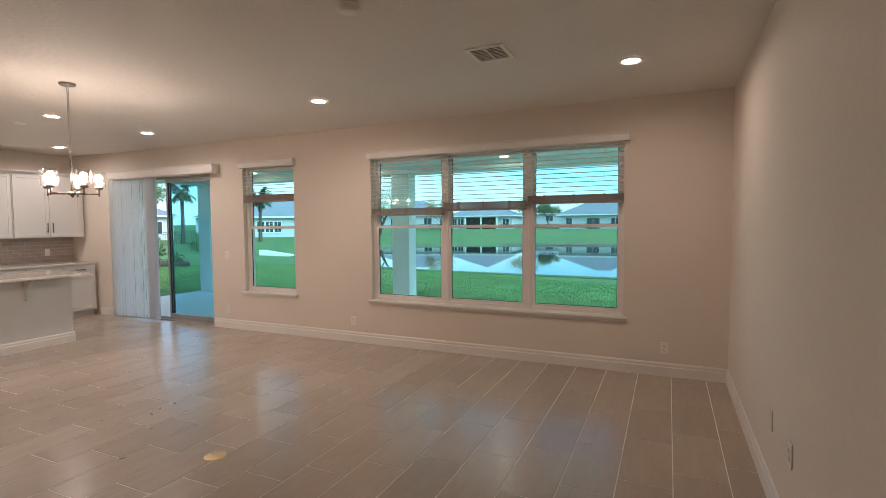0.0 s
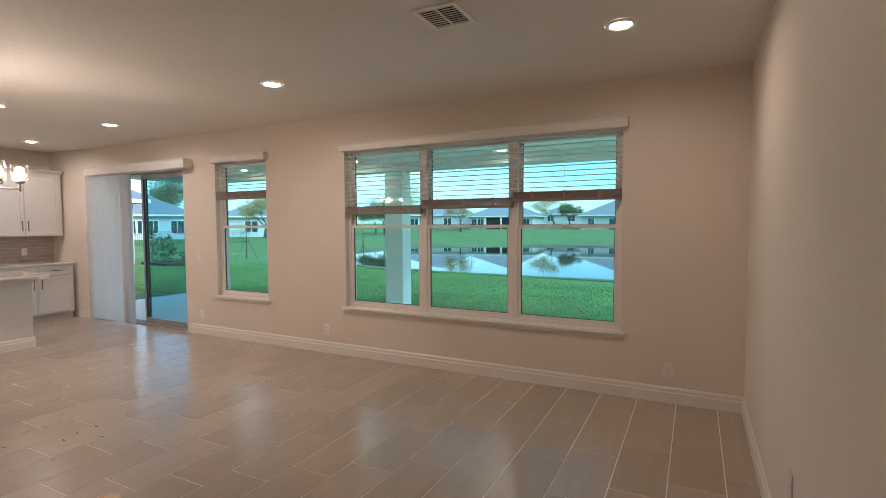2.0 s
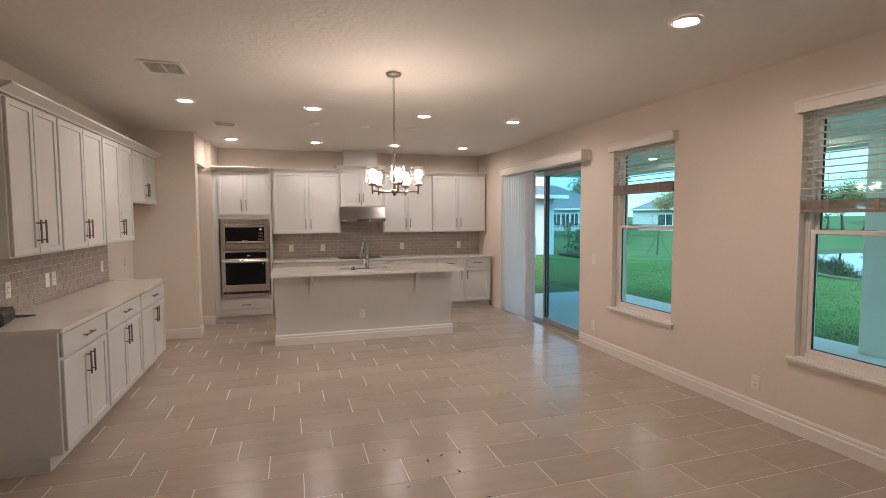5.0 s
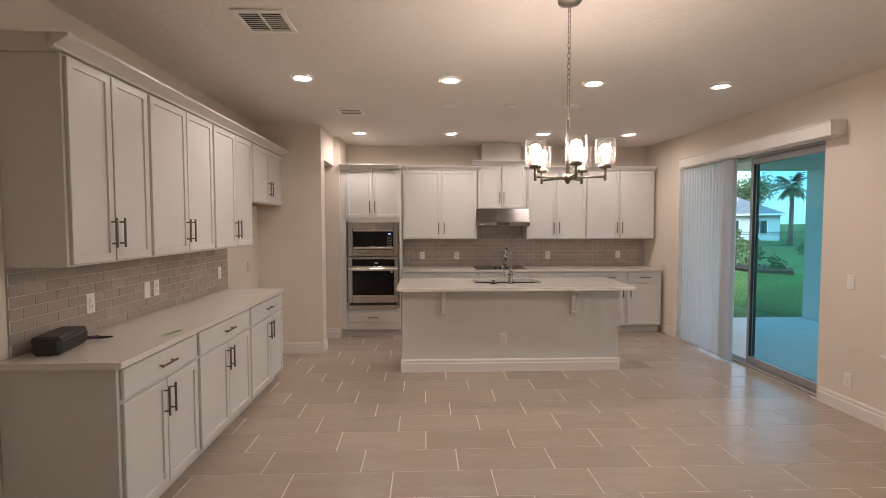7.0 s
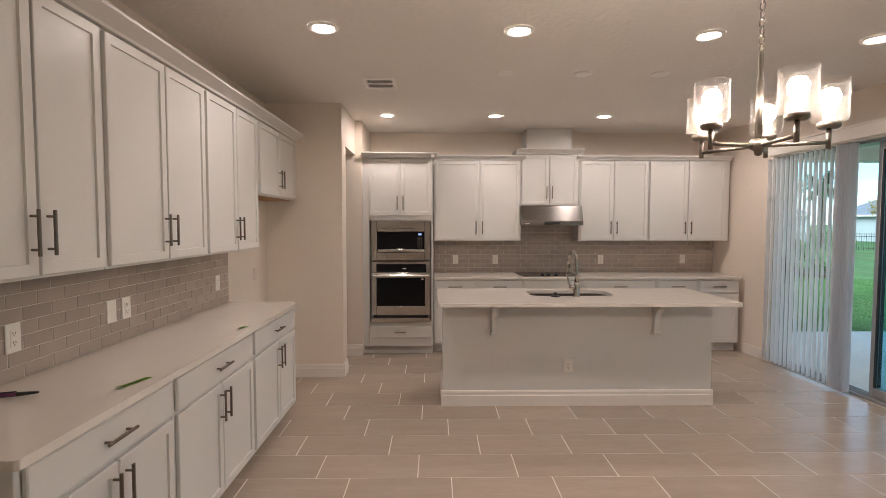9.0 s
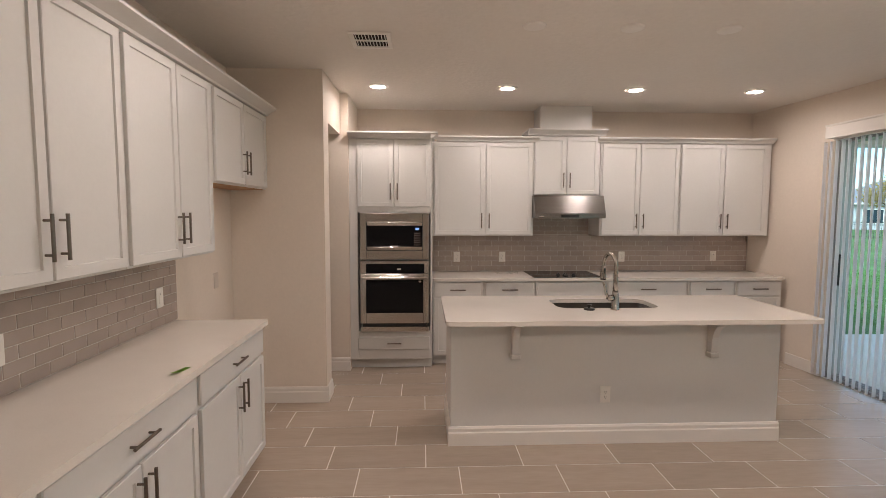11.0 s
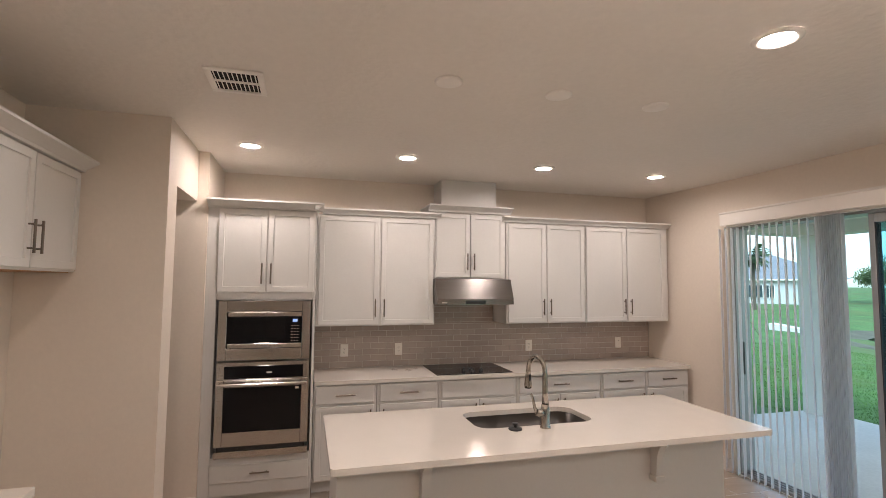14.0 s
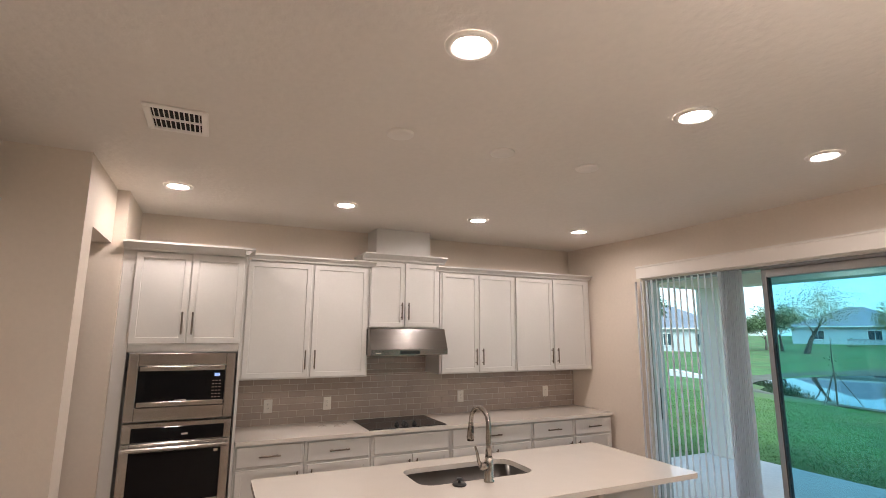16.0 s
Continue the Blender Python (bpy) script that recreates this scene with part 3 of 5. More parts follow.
crown("trim_crown_a", [("y", 0.364, 1, -3.73, -2.65, 0.055)], 2.328, 2.380)
crown("trim_crown_b", [("y", 0.364, 1, -2.02, -0.092, 0.055)], 2.328, 2.380)
bm = BM()
prism(bm, [(0.345, 2.397), (0.368, 2.397), (0.376, 2.412), (0.445, 2.447), (0.445, 2.46), (0.345, 2.46)], "y", -2.765, -1.93)
prism(bm, [(-2.690, 2.397), (-2.703, 2.412), (-2.765, 2.447), (-2.765, 2.46), (-2.690, 2.46)], "x", 0.02, 0.345)
prism(bm, [(-1.979, 2.397), (-1.967, 2.412), (-1.93, 2.447), (-1.93, 2.46), (-1.979, 2.46)], "x", 0.02, 0.345)
solid("trim_crown_hood", bm, CABINET, "white crown moulding over the hood cabinet", "crown moulding")
solid("trim_chimney", box(BM(), 0.001, 0.30, -2.624, -2.062, 2.40, CEIL - 0.001, 0.002), CABINET, "white painted vent chase above the hood cabinet", "vent chase")


def tall_oven_cabinet():
    c = thing("oven_cabinet", "tall white cabinet housing a built-in microwave and oven", "cabinet", (0.70, -4.571, 0.0), K, "")
    w = 0.79
    for x0, x1 in ((-0.028, 0.052), (w - 0.02, w)):
        part("side_panel", box(BM(), x0, x1, 0.0015, 0.69, 0.105, 2.305, 0.002), CABINET, c)
    for nm, z0, z1 in (("lower_box", 0.105, 0.392), ("upper_box", 1.58, 2.305)):
        part(nm, box(BM(), 0.0525, w - 0.0205, 0.0015, 0.69, z0, z1, 0.002), CABINET, c)
    part("back_panel", box(BM(), 0.0525, w - 0.0205, 0.2, 0.69, 0.393, 1.579), CABINET, c)
    part("toe_kick", box(BM(), -0.028, w, 0.075, 0.69, 0.0, 0.105), CABINET, c)
    for x0, x1, s in ((0.053, 0.407, 1), (0.415, 0.772, -1)):
        d = part("door", shaker(BM(), x0, x1, 1.64, 2.29), CABINET, c)
        pull(d, x1 - 0.03 if s > 0 else x0 + 0.03, 1.785, True)
    d = part("drawer", slab_front(BM(), 0.05, 0.765, 0.205, 0.336), CABINET, c)
    pull(d, 0.41, 0.275, False, 0.14)
    return c


tall_oven_cabinet()
crown("trim_crown_tall", [("y", 0.720, 1, -4.60, -3.73, 0.065)], 2.297, 2.360)
crown("trim_crown_tall_side", [("x", -3.781, 1, 0.425, 0.775, 0.05)], 2.305, 2.360)

# microwave: local x along the wall, face at y = 0
m = thing("microwave", "built-in stainless microwave with black glass and blue clock", "microwave", (0.735, -4.492, 1.118), K)
w, h = 0.675, 0.456
bm = BM()
for x0, x1, z0, z1 in ((0, 0.06, 0, h), (w - 0.06, w, 0, h), (0.06, w - 0.06, 0, 0.09), (0.06, w - 0.06, h - 0.085, h)):
    box(bm, x0, x1, -0.012, 0.03, z0, z1, 0.003)
part("trim_frame", bm, STEEL, m)
part("door_glass", box(BM(), 0.062, w - 0.062, -0.006, 0.03, 0.092, h - 0.087, 0.002), BLACK_GLASS, m, "black glass door")
for z in (0.094, h - 0.122):
    part("steel_strip", box(BM(), 0.07, w - 0.066, -0.016, -0.006, z, z + 0.033, 0.003), STEEL, m)
part("clock", box(BM(), 0.542, 0.578, -0.0075, -0.006, h - 0.165, h - 0.143), DISPLAY, m, "glowing blue clock")
# keys borrow the dark brown mixed for the blind stack
keys = mesh_of("key", box(BM(), -0.007, 0.007, -0.0012, 0, -0.003, 0.003), STACK_SHADE)
for i in range(3):
    for j in range(6):
        o = new("key", keys)
        o.parent, o.matrix_basis = m, pose(0.537 + 0.022 * i, -0.006, 0.145 + 0.023 * j)
part("window", box(BM(), 0.11, 0.49, -0.0072, -0.006, 0.14, h - 0.14, 0.0004), BLACK_GLASS, m)
part("badge", box(BM(), 0.30, 0.37, -0.0075, -0.006, 0.131, 0.136), CREAM_PLASTIC, m)

o_ = thing("wall_oven", "stainless built-in wall oven with black glass door", "oven", (0.735, -4.492, 0.396), K)
h = 0.712
bm = BM()
box(bm, 0, w, -0.008, 0.03, h - 0.13, h - 0.002, 0.003)
part("control_panel", bm, STEEL, o_)
part("control_glass", box(BM(), 0.055, w - 0.045, -0.013, -0.008, h - 0.125, h - 0.032, 0.002), BLACK_GLASS, o_, "black glass control strip")
part("clock", box(BM(), 0.36, 0.40, -0.0142, -0.013, h - 0.09, h - 0.078), CREAM_PLASTIC, o_)
bm = BM()
for x0, x1, z0, z1 in ((0, 0.055, 0.085, h - 0.134), (w - 0.055, w, 0.085, h - 0.134), (0.055, w - 0.055, 0.085, 0.19), (0.055, w - 0.055, h - 0.19, h - 0.134)):
    box(bm, x0, x1, -0.02, 0.03, z0, z1, 0.003)
door = part("door", bm, STEEL, o_)
part("door_window", box(BM(), 0.056, w - 0.056, -0.015, 0.03, 0.191, h - 0.191, 0.002), BLACK_GLASS, door, "black glass window")
part("badge", box(BM(), w - 0.10, w - 0.075, -0.0165, -0.015, h - 0.215, h - 0.200), CREAM_PLASTIC, door)
bm = BM()
box(bm, 0.01, w - 0.01, -0.075, -0.055, h - 0.178, h - 0.152, 0.007)
for x in (0.03, w - 0.05):
    box(bm, x, x + 0.02, -0.056, -0.018, h - 0.175, h - 0.155, 0.003)
part("handle", bm, STEEL, door, "steel bar handle")
part("vent_strip", box(BM(), 0.02, w - 0.02, -0.010, 0.03, 0.052, 0.083, 0.002), BLACK, o_, "black vent slot")
part("lower_trim", box(BM(), 0.0, w, -0.014, 0.03, 0.0, 0.05, 0.003), STEEL, o_)

LB = "white shaker base cabinet with drawer and closed doors"
back_units = [(-3.775, -3.258, [(-3.757, -3.281, 1)], (-3.757, -3.281), True), (-3.256, -2.715, [(-3.232, -2.737, -1)], (-3.232, -2.737), True),
              (-2.713, -1.982, [(-2.69, -2.352, 1), (-2.344, -2.004, -1)], (-2.69, -2.004), False),
              (-1.98, -1.107, [(-1.958, -1.548, 1), (-1.54, -1.128, -1)], (-1.958, -1.128), True),
              (-1.105, -0.601, [(-1.085, -0.622, 1)], (-1.085, -0.622), True), (-0.599, -0.092, [(-0.577, -0.118, -1)], (-0.577, -0.118), True)]
for y0, y1, doors, dr, pl in back_units:
    base_cabinet(LB, (0.60, y0), K, y1 - y0, [(a - y0, b - y0, s) for a, b, s in doors], (dr[0] - y0, dr[1] - y0), 0.595, LOWER, pl)

# left run along the south wall
L = 180.0
LX = "white shaker cabinets along the side wall"
for x0, x1, doors in ((5.06, 4.362, ((5.045, 4.725), (4.713, 4.376))), (4.36, 3.452, ((4.345, 3.895), (3.883, 3.467))), (3.45, 2.572, ((3.435, 3.005), (2.993, 2.6)))):
    upper_cabinet("tall white shaker wall cabinet with two closed doors", (x0, -5.139), L, x0 - x1, 1.345, 2.347,
                  [(x0 - doors[0][0], x0 - doors[0][1], 1), (x0 - doors[1][0], x0 - doors[1][1], -1)], 0.289, LX)
upper_cabinet("short white cabinet over the empty refrigerator space", (2.570, -5.139), L, 1.03, 1.765, 2.347, [(0.03, 0.51, 1), (0.522, 1.0, -1)], 0.289, LX, raw_base=True)
crown("trim_crown_left", [("x", -5.12, 1, 1.537, 5.135, 0.075)], 2.347, 2.41)
bm = BM()
prism(bm, [(5.04, 2.347), (5.067, 2.347), (5.073, 2.359), (5.135, 2.396), (5.135, 2.41), (5.04, 2.41)], "y", SOUTH + 0.002, -5.12)
solid("trim_crown_left_end", bm, CABINET, "white crown moulding return", "crown moulding")
for x0, x1, mid in ((5.13, 4.342, 4.722), (4.34, 3.422, 3.872), (3.42, 2.52, 2.925)):
    base_cabinet(LB, (x0, -4.89), L, x0 - x1, [(0.022, x0 - mid - 0.004, 1), (x0 - mid + 0.004, x0 - x1 - 0.018, -1)], (0.022, x0 - x1 - 0.018), 0.535, LX)


# ---------------------------------------------------------------- counters, island, sink
def counter(name, label, x0, x1, y0, y1, hole=None, round_r=0.02, hole_r=0.09):
    """A quartz slab 30 mm thick, with rounded corners and, where given, a rounded cut-out."""
    def loop(ax, bx, ay, by, r, n=6):
        pts = []
        for cx, cy, a0 in ((bx - r, by - r, 0), (ax + r, by - r, 90), (ax + r, ay + r, 180), (bx - r, ay + r, 270)):
            for i in range(n + 1):
                t = radians(a0 + 90 * i / n)
                pts.append((cx + r * math.cos(t), cy + r * math.sin(t)))
        return pts
    bm = BM()
    rims = []
    loops = [loop(x0, x1, y0, y1, round_r)] + ([loop(*hole, hole_r)] if hole else [])
    for z in (0.885, 0.915):
        es = []
        for lp in loops:
            vs = [bm.verts.new((x, y, z)) for x, y in lp]
            es += [bm.edges.new((vs[i], vs[(i + 1) % len(vs)])) for i in range(len(vs))]
            rims.append(vs)
        bmesh.ops.triangle_fill(bm, edges=es, use_beauty=True)
    k = len(loops)
    for i in range(k):
        a, b = rims[i], rims[i + k]
        for j in range(len(a)):
            bm.faces.new((a[j], a[(j + 1) % len(a)], b[(j + 1) % len(b)], b[j]))
    return solid(name, bm, QUARTZ, label, "countertop", kind="thing")


counter("countertop", "polished white quartz countertop on the back cabinets", 0.002, 0.642, -3.772, -0.092, round_r=0.006)
counter("countertop", "polished white quartz countertop along the side wall", 2.495, 5.165, SOUTH + 0.012, -4.848, round_r=0.015)
SINK = (1.835, 2.20, -2.915, -2.175)
counter("island_top", "polished white quartz island top with sink cut-out", 1.69, 2.605, -3.735, -1.305, SINK, 0.025)

isl = thing("kitchen_island", "white painted kitchen island with stepped base trim", "island", (2.1, -2.6, 0.0))
bm = BM()
ix0, ix1, iy0, iy1 = 1.74 - 2.1, 2.342 - 2.1, -3.69 + 2.6, -1.405 + 2.6
for a, b, c, d in ((ix0, ix1, iy0, iy0 + 0.02), (ix0, ix1, iy1 - 0.02, iy1), (ix1 - 0.02, ix1, iy0 + 0.02, iy1 - 0.02), (ix0, ix0 + 0.02, iy0 + 0.02, iy1 - 0.02)):
    box(bm, a, b, c, d, 0.0, 0.884)
part("body", bm, CABINET, isl)
bm = BM()
sec = [(0, 0), (0.016, 0), (0.016, 0.088), (0.011, 0.097), (0.011, 0.118), (0.005, 0.132), (0, 0.133)]
prism(bm, [(ix1 + u, v) for u, v in sec], "y", iy0 - 0.016, iy1 + 0.016)
prism(bm, [(iy0 - u, v) for u, v in sec], "x", ix0, ix1)
prism(bm, [(iy1 + u, v) for u, v in sec], "x", ix0, ix1)
part("base_trim", bm, TRIM, isl)
for y in (-3.26 + 2.6, -1.90 + 2.6):
    bm = BM()
    c = ix1
    pts = [(c, 0.883), (c + 0.17, 0.883), (c + 0.17, 0.86)]
    for i in range(7):
        t = radians(90 * i / 6)
        pts.append((c + 0.16 - 0.105 * math.sin(t), 0.85 - 0.14 * (1 - math.cos(t))))
    pts += [(c + 0.05, 0.64), (c, 0.64)]
    prism(bm, pts, "y", y - 0.022, y + 0.022)
    box(bm, c, c + 0.06, y - 0.032, y + 0.032, 0.61, 0.642, 0.003)
    part("bracket", bm, CABINET, isl, "curved support bracket")

# sink bowl
sk = thing("kitchen_sink", "stainless undermount sink set in the island", "sink", (2.0175, -2.545, 0.67))
def rounded(x0, x1, y0, y1, r, z, bm, n=6):
    vs = []
    for cx, cy, a0 in ((x1 - r, y1 - r, 0), (x0 + r, y1 - r, 90), (x0 + r, y0 + r, 180), (x1 - r, y0 + r, 270)):
        for i in range(n + 1):
            t = radians(a0 + 90 * i / n)
            vs.append(bm.verts.new((cx + r * math.cos(t), cy + r * math.sin(t), z)))
    return vs
bm = BM()
hx, hy = 0.1825, 0.37
rings = [rounded(-hx - 0.02, hx + 0.02, -hy - 0.02, hy + 0.02, 0.10, 0.213, bm), rounded(-hx, hx, -hy, hy, 0.09, 0.213, bm), rounded(-hx + 0.004, hx - 0.004, -hy + 0.004, hy - 0.004, 0.088, 0.03, bm),
         rounded(-hx + 0.03, hx - 0.03, -hy + 0.03, hy - 0.03, 0.06, 0.0, bm)]
for a, b in zip(rings, rings[1:]):
    for j in range(len(a)):
        bm.faces.new((a[j], a[(j + 1) % len(a)], b[(j + 1) % len(b)], b[j]))
bm.faces.new(rings[-1])
part("bowl", bm, SINK_STEEL, sk, smooth=True)
part("drain", lathe(BM(), [(0.0, 0.004), (0.03, 0.003), (0.045, 0.008), (0.055, 0.001)]), STEEL, sk, smooth=True)

fa = thing("faucet", "brushed nickel gooseneck faucet with pull-down head", "faucet", (2.256, -2.54, 0.915), 12.0)
part("base", lathe(BM(), [(0.0, 0), (0.030, 0), (0.030, 0.006), (0.026, 0.012), (0.0245, 0.10), (0.021, 0.13), (0.0, 0.13)]), NICKEL, fa, smooth=True)
pts = [(0, 0, 0.12), (0, 0, 0.20), (0, 0, 0.29)] + [(-0.075 + 0.075 * math.cos(radians(a)), 0, 0.30 + 0.085 * math.sin(radians(a))) for a in range(10, 181, 14)] + [(-0.152, 0, 0.285)]
part("spout", tube(BM(), pts, [0.020, 0.0165, 0.014] + [0.0135] * (len(pts) - 3)), NICKEL, fa, smooth=True)
part("spray_head", tube(BM(), [(-0.152, 0, 0.295), (-0.154, 0, 0.26), (-0.157, 0, 0.21), (-0.158, 0, 0.19)], [0.0145, 0.017, 0.023, 0.021], 16), NICKEL, fa, smooth=True)
part("spray_button", box(BM(), -0.147, -0.134, -0.008, 0.008, 0.235, 0.275, 0.003), BLACK, fa, "black spray button")
hd = part("handle", tube(BM(), [(0, -0.015, 0.085), (0, -0.045, 0.085), (0, -0.062, 0.09)], [0.022, 0.022, 0.016], 16), NICKEL, fa, smooth=True)
part("lever", tube(BM(), [(0, -0.055, 0.085), (0, -0.075, 0.12), (0, -0.085, 0.165), (0, -0.098, 0.195)], [0.012, 0.009, 0.007, 0.006], 10), NICKEL, hd, smooth=True)

st = thing("sink_stopper", "black rubber sink stopper lying on the island", "stopper", (2.25, -2.72, 0.915))
part("disc", lathe(BM(), [(0, 0), (0.037, 0), (0.039, 0.006), (0.034, 0.012), (0.0, 0.014)]), BLACK, st, smooth=True)
part("knob", lathe(BM(), [(0.009, 0.012), (0.007, 0.026), (0.016, 0.03), (0.017, 0.036), (0, 0.038)]), BLACK, st, smooth=True)

ct = thing("cooktop", "black glass electric cooktop with four black knobs", "cooktop", (0.335, -2.375, 0.915), K)
part("glass_top", box(BM(), -0.36, 0.36, -0.265, 0.265, 0.0005, 0.007, 0.002), BLACK_GLASS, ct)
for x, y in ((-0.07, -0.14), (0.0, -0.13), (0.0, -0.19), (0.09, -0.16)):
    bm = BM()
    lathe(bm, [(0.022, 0.007), (0.021, 0.012), (0.016, 0.026), (0, 0.027)], 14, (x, y, 0))
    box(bm, x - 0.004, x + 0.004, y - 0.018, y + 0.018, 0.024, 0.038, 0.002)
    part("knob", bm, BLACK, ct)

hoodm = thing("range_hood", "stainless under-cabinet range hood with slanted front", "range hood", (0.0, -2.335, 1.528), K)
bm = BM()
prism(bm, [(-0.004, 0.235), (-0.43, 0.235), (-0.505, 0.05), (-0.505, 0.0), (-0.004, 0.0)], "x", -0.372, 0.372)
part("body", bm, HOOD_STEEL, hoodm)
part("filter_panel", box(BM(), -0.33, 0.33, -0.47, -0.04, -0.004, 0.0), STEEL, hoodm)
part("control_strip", box(BM(), -0.10, 0.09, -0.5075, -0.505, 0.008, 0.034, 0.001), BLACK, hoodm, "black control strip")
part("badge", box(BM(), -0.33, -0.28, -0.507, -0.505, 0.012, 0.022), CREAM_PLASTIC, hoodm)


# ---------------------------------------------------------------- lights, vents and plates
def can_light(x, y, lens, label):
    c = thing("recessed_light", label, "recessed light", (x, y, CEIL), group="recessed ceiling lights")
    part("trim_ring", lathe(BM(), [(0.094, -0.0005), (0.092, -0.007), (0.072, -0.013), (0.060, -0.002)], 32), WHITE_PLASTIC, c, smooth=True)
    part("lens", lathe(BM(), [(0.0615, -0.0025), (0.05, -0.004), (0.0, -0.005)], 32), lens, c, "glowing frosted lens", smooth=True)
    return c


first = can_light(1.018, -4.278, LENS_ON, "round white recessed ceiling light, switched on")
for x, y in ((1.018, -3.103), (1.018, -1.907), (1.018, -0.772), (3.40, -4.43), (3.375, -3.24), (3.325, -2.04), (3.28, -0.928)):
    copy_thing(first, pose(x, y, CEIL))
can_light(6.33, -1.27, LENS_SOFT, "round recessed ceiling light, dimly lit")
can_light(9.19, -1.21, LENS_DIM, "round recessed ceiling light, dimly lit")


def ceiling_vent(x0, x1, y0, y1, along, n, label):
    v = thing("ceiling_vent", label, "air vent", ((x0 + x1) / 2, (y0 + y1) / 2, CEIL), group="ceiling air vents")
    a, b = (x1 - x0) / 2, (y1 - y0) / 2
    # no duct behind: the plate's near-black colour paints the shade between slats
    part("backing", box(BM(), -a + 0.02, a - 0.02, -b + 0.02, b - 0.02, -0.003, -0.0005), GAP_SHADE, v, "dark plate painted for the shade in the duct")
    bm = BM()
    f = 0.03
    for s in (-1, 1):
        box(bm, s * a, s * (a - f), -b, b, -0.012, -0.0005, 0.003)
        box(bm, -a + f, a - f, s * b, s * (b - f), -0.012, -0.0005, 0.003)
    box(bm, -a + f, a - f, -0.006, 0.006, -0.011, -0.001) if along == "y" else box(bm, -0.006, 0.006, -b + f, b - f, -0.011, -0.001)
    part("frame", bm, WHITE_PLASTIC, v)
    bar = BM()
    if along == "x":
        box(bar, -a + f, a - f, -0.0024, 0.0024, -0.003, 0.003)
    else:
        box(bar, -0.0024, 0.0024, -b + f, b - f, -0.003, 0.003)
    slat = mesh_of("slat", bar, WHITE_PLASTIC)
    span = (b if along == "x" else a) - f
    for i in range(n):
        o = new("slat", slat)
        s = -span + (i + 0.5) * 2 * span / n
        o.parent, o.matrix_basis = v, pose(0, s, -0.007, 20) if along == "x" else pose(s, 0, -0.007, 0, 20, 0)
    return v


ceiling_vent(2.085, 2.385, -4.352, -4.083, "x", 10, "white louvred return vent in the ceiling")
ceiling_vent(4.35, 4.665, -4.515, -4.222, "y", 9, "white louvred supply vent in the ceiling")
ceiling_vent(8.15, 8.43, -1.985, -1.675, "x", 9, "white louvred supply vent in the ceiling")
for y in (-3.20, -2.593, -1.988):
    solid("ceiling_cover", lathe(BM(), [(0.0, -0.013), (0.060, -0.012), (0.068, -0.009), (0.071, -0.0005)], 28, (2.535, y, CEIL)), WHITE_PLASTIC,
              "round white blank cover plate on the ceiling", "cover plate", kind="thing", smooth=True, group="blank ceiling cover plates")
sd = thing("smoke_detector", "round white smoke detector on the ceiling", "smoke detector", (7.83, -2.89, CEIL))
part("body", lathe(BM(), [(0.068, -0.0005), (0.068, -0.016), (0.058, -0.032), (0.03, -0.038), (0, -0.038)], 28), WHITE_PLASTIC, sd, smooth=True)


def plate(at, turn, kind_, material=None, label="", outlets="white wall plates"):
    """Wall plate whose face looks along local -y."""
    c = thing(kind_, label, kind_.replace("_", " "), at, turn, outlets)
    mm = material or WHITE_PLASTIC
    part("cover", box(BM(), -0.036, 0.036, -0.006, 0, -0.058, 0.058, 0.002), mm, c)
    if kind_ == "power_outlet":
        part("insert", box(BM(), -0.017, 0.017, -0.009, -0.006, -0.034, 0.034, 0.001), mm, c)
        for z in (-0.018, 0.018):
            for x in (-0.006, 0.006):
                part("slot", box(BM(), x - 0.0013, x + 0.0013, -0.0096, -0.009, z - 0.003, z + 0.006), BLACK, c)
            part("slot", box(BM(), -0.002, 0.002, -0.0096, -0.009, z - 0.011, z - 0.007), BLACK, c)
    elif kind_ == "light_switch":
        part("rocker", box(BM(), -0.016, 0.016, -0.010, -0.006, -0.032, 0.032, 0.002), mm, c)
        part("indicator", box(BM(), -0.004, 0.004, -0.0106, -0.010, 0.02, 0.024), BLACK, c)
    else:
        part("screw", box(BM(), -0.003, 0.003, -0.0068, -0.006, -0.003, 0.003), mm, c)
    return c


OUT, SW = "white double power outlet on the wall", "white rocker light switch plate"
for y in (-3.49, -2.968, -1.58):
    plate((0.0125, y, 1.078), K, "power_outlet", label="white double power outlet on the tiled splashback")
plate((0.0125, -0.497, 1.083), K, "light_switch", label=SW)
plate((4.50, SOUTH + 0.0125, 1.087), L, "power_outlet", label="white double power outlet on the tiled splashback")
plate((3.91, SOUTH + 0.0125, 1.087), L, "cable_plate", label="white cable socket plate on the tiled splashback")
plate((3.79, SOUTH + 0.0125, 1.087), L, "power_outlet", label="white double power outlet on the tiled splashback")
plate((2.68, SOUTH + 0.0125, 1.087), L, "light_switch", label=SW)
plate((1.86, SOUTH, 1.075), L, "cable_plate", CREAM_PLASTIC, "blank plate painted like the wall in the refrigerator space")
plate((2.342, -2.627, 0.345), K, "power_outlet", label="white double power outlet on the island front")
plate((3.60, 0, 1.075), 0, "light_switch", label=SW)
for x in (3.61, 5.797, 9.44):
    plate((x, 0, 0.275), 0, "power_outlet", label="white power outlet low on the window wall")
plate((EAST_END, -2.10, 0.44), -90, "cable_plate", CREAM_PLASTIC, "blank plate painted like the side wall")
plate((EAST_END, -2.56, 0.445), -90, "power_outlet", label="white power outlet low on the side wall")

# chandelier
ch = thing("chandelier", "brushed nickel five-light chandelier with seeded glass shades, lit", "chandelier", (4.823, -2.69, CEIL))
D = -(CEIL - 1.795)
part("canopy", lathe(BM(), [(0.0, -0.028), (0.02, -0.028), (0.055, -0.018), (0.062, -0.008), (0.062, -0.0005)], 28), LAMP_METAL, ch, smooth=True)
link = BM()
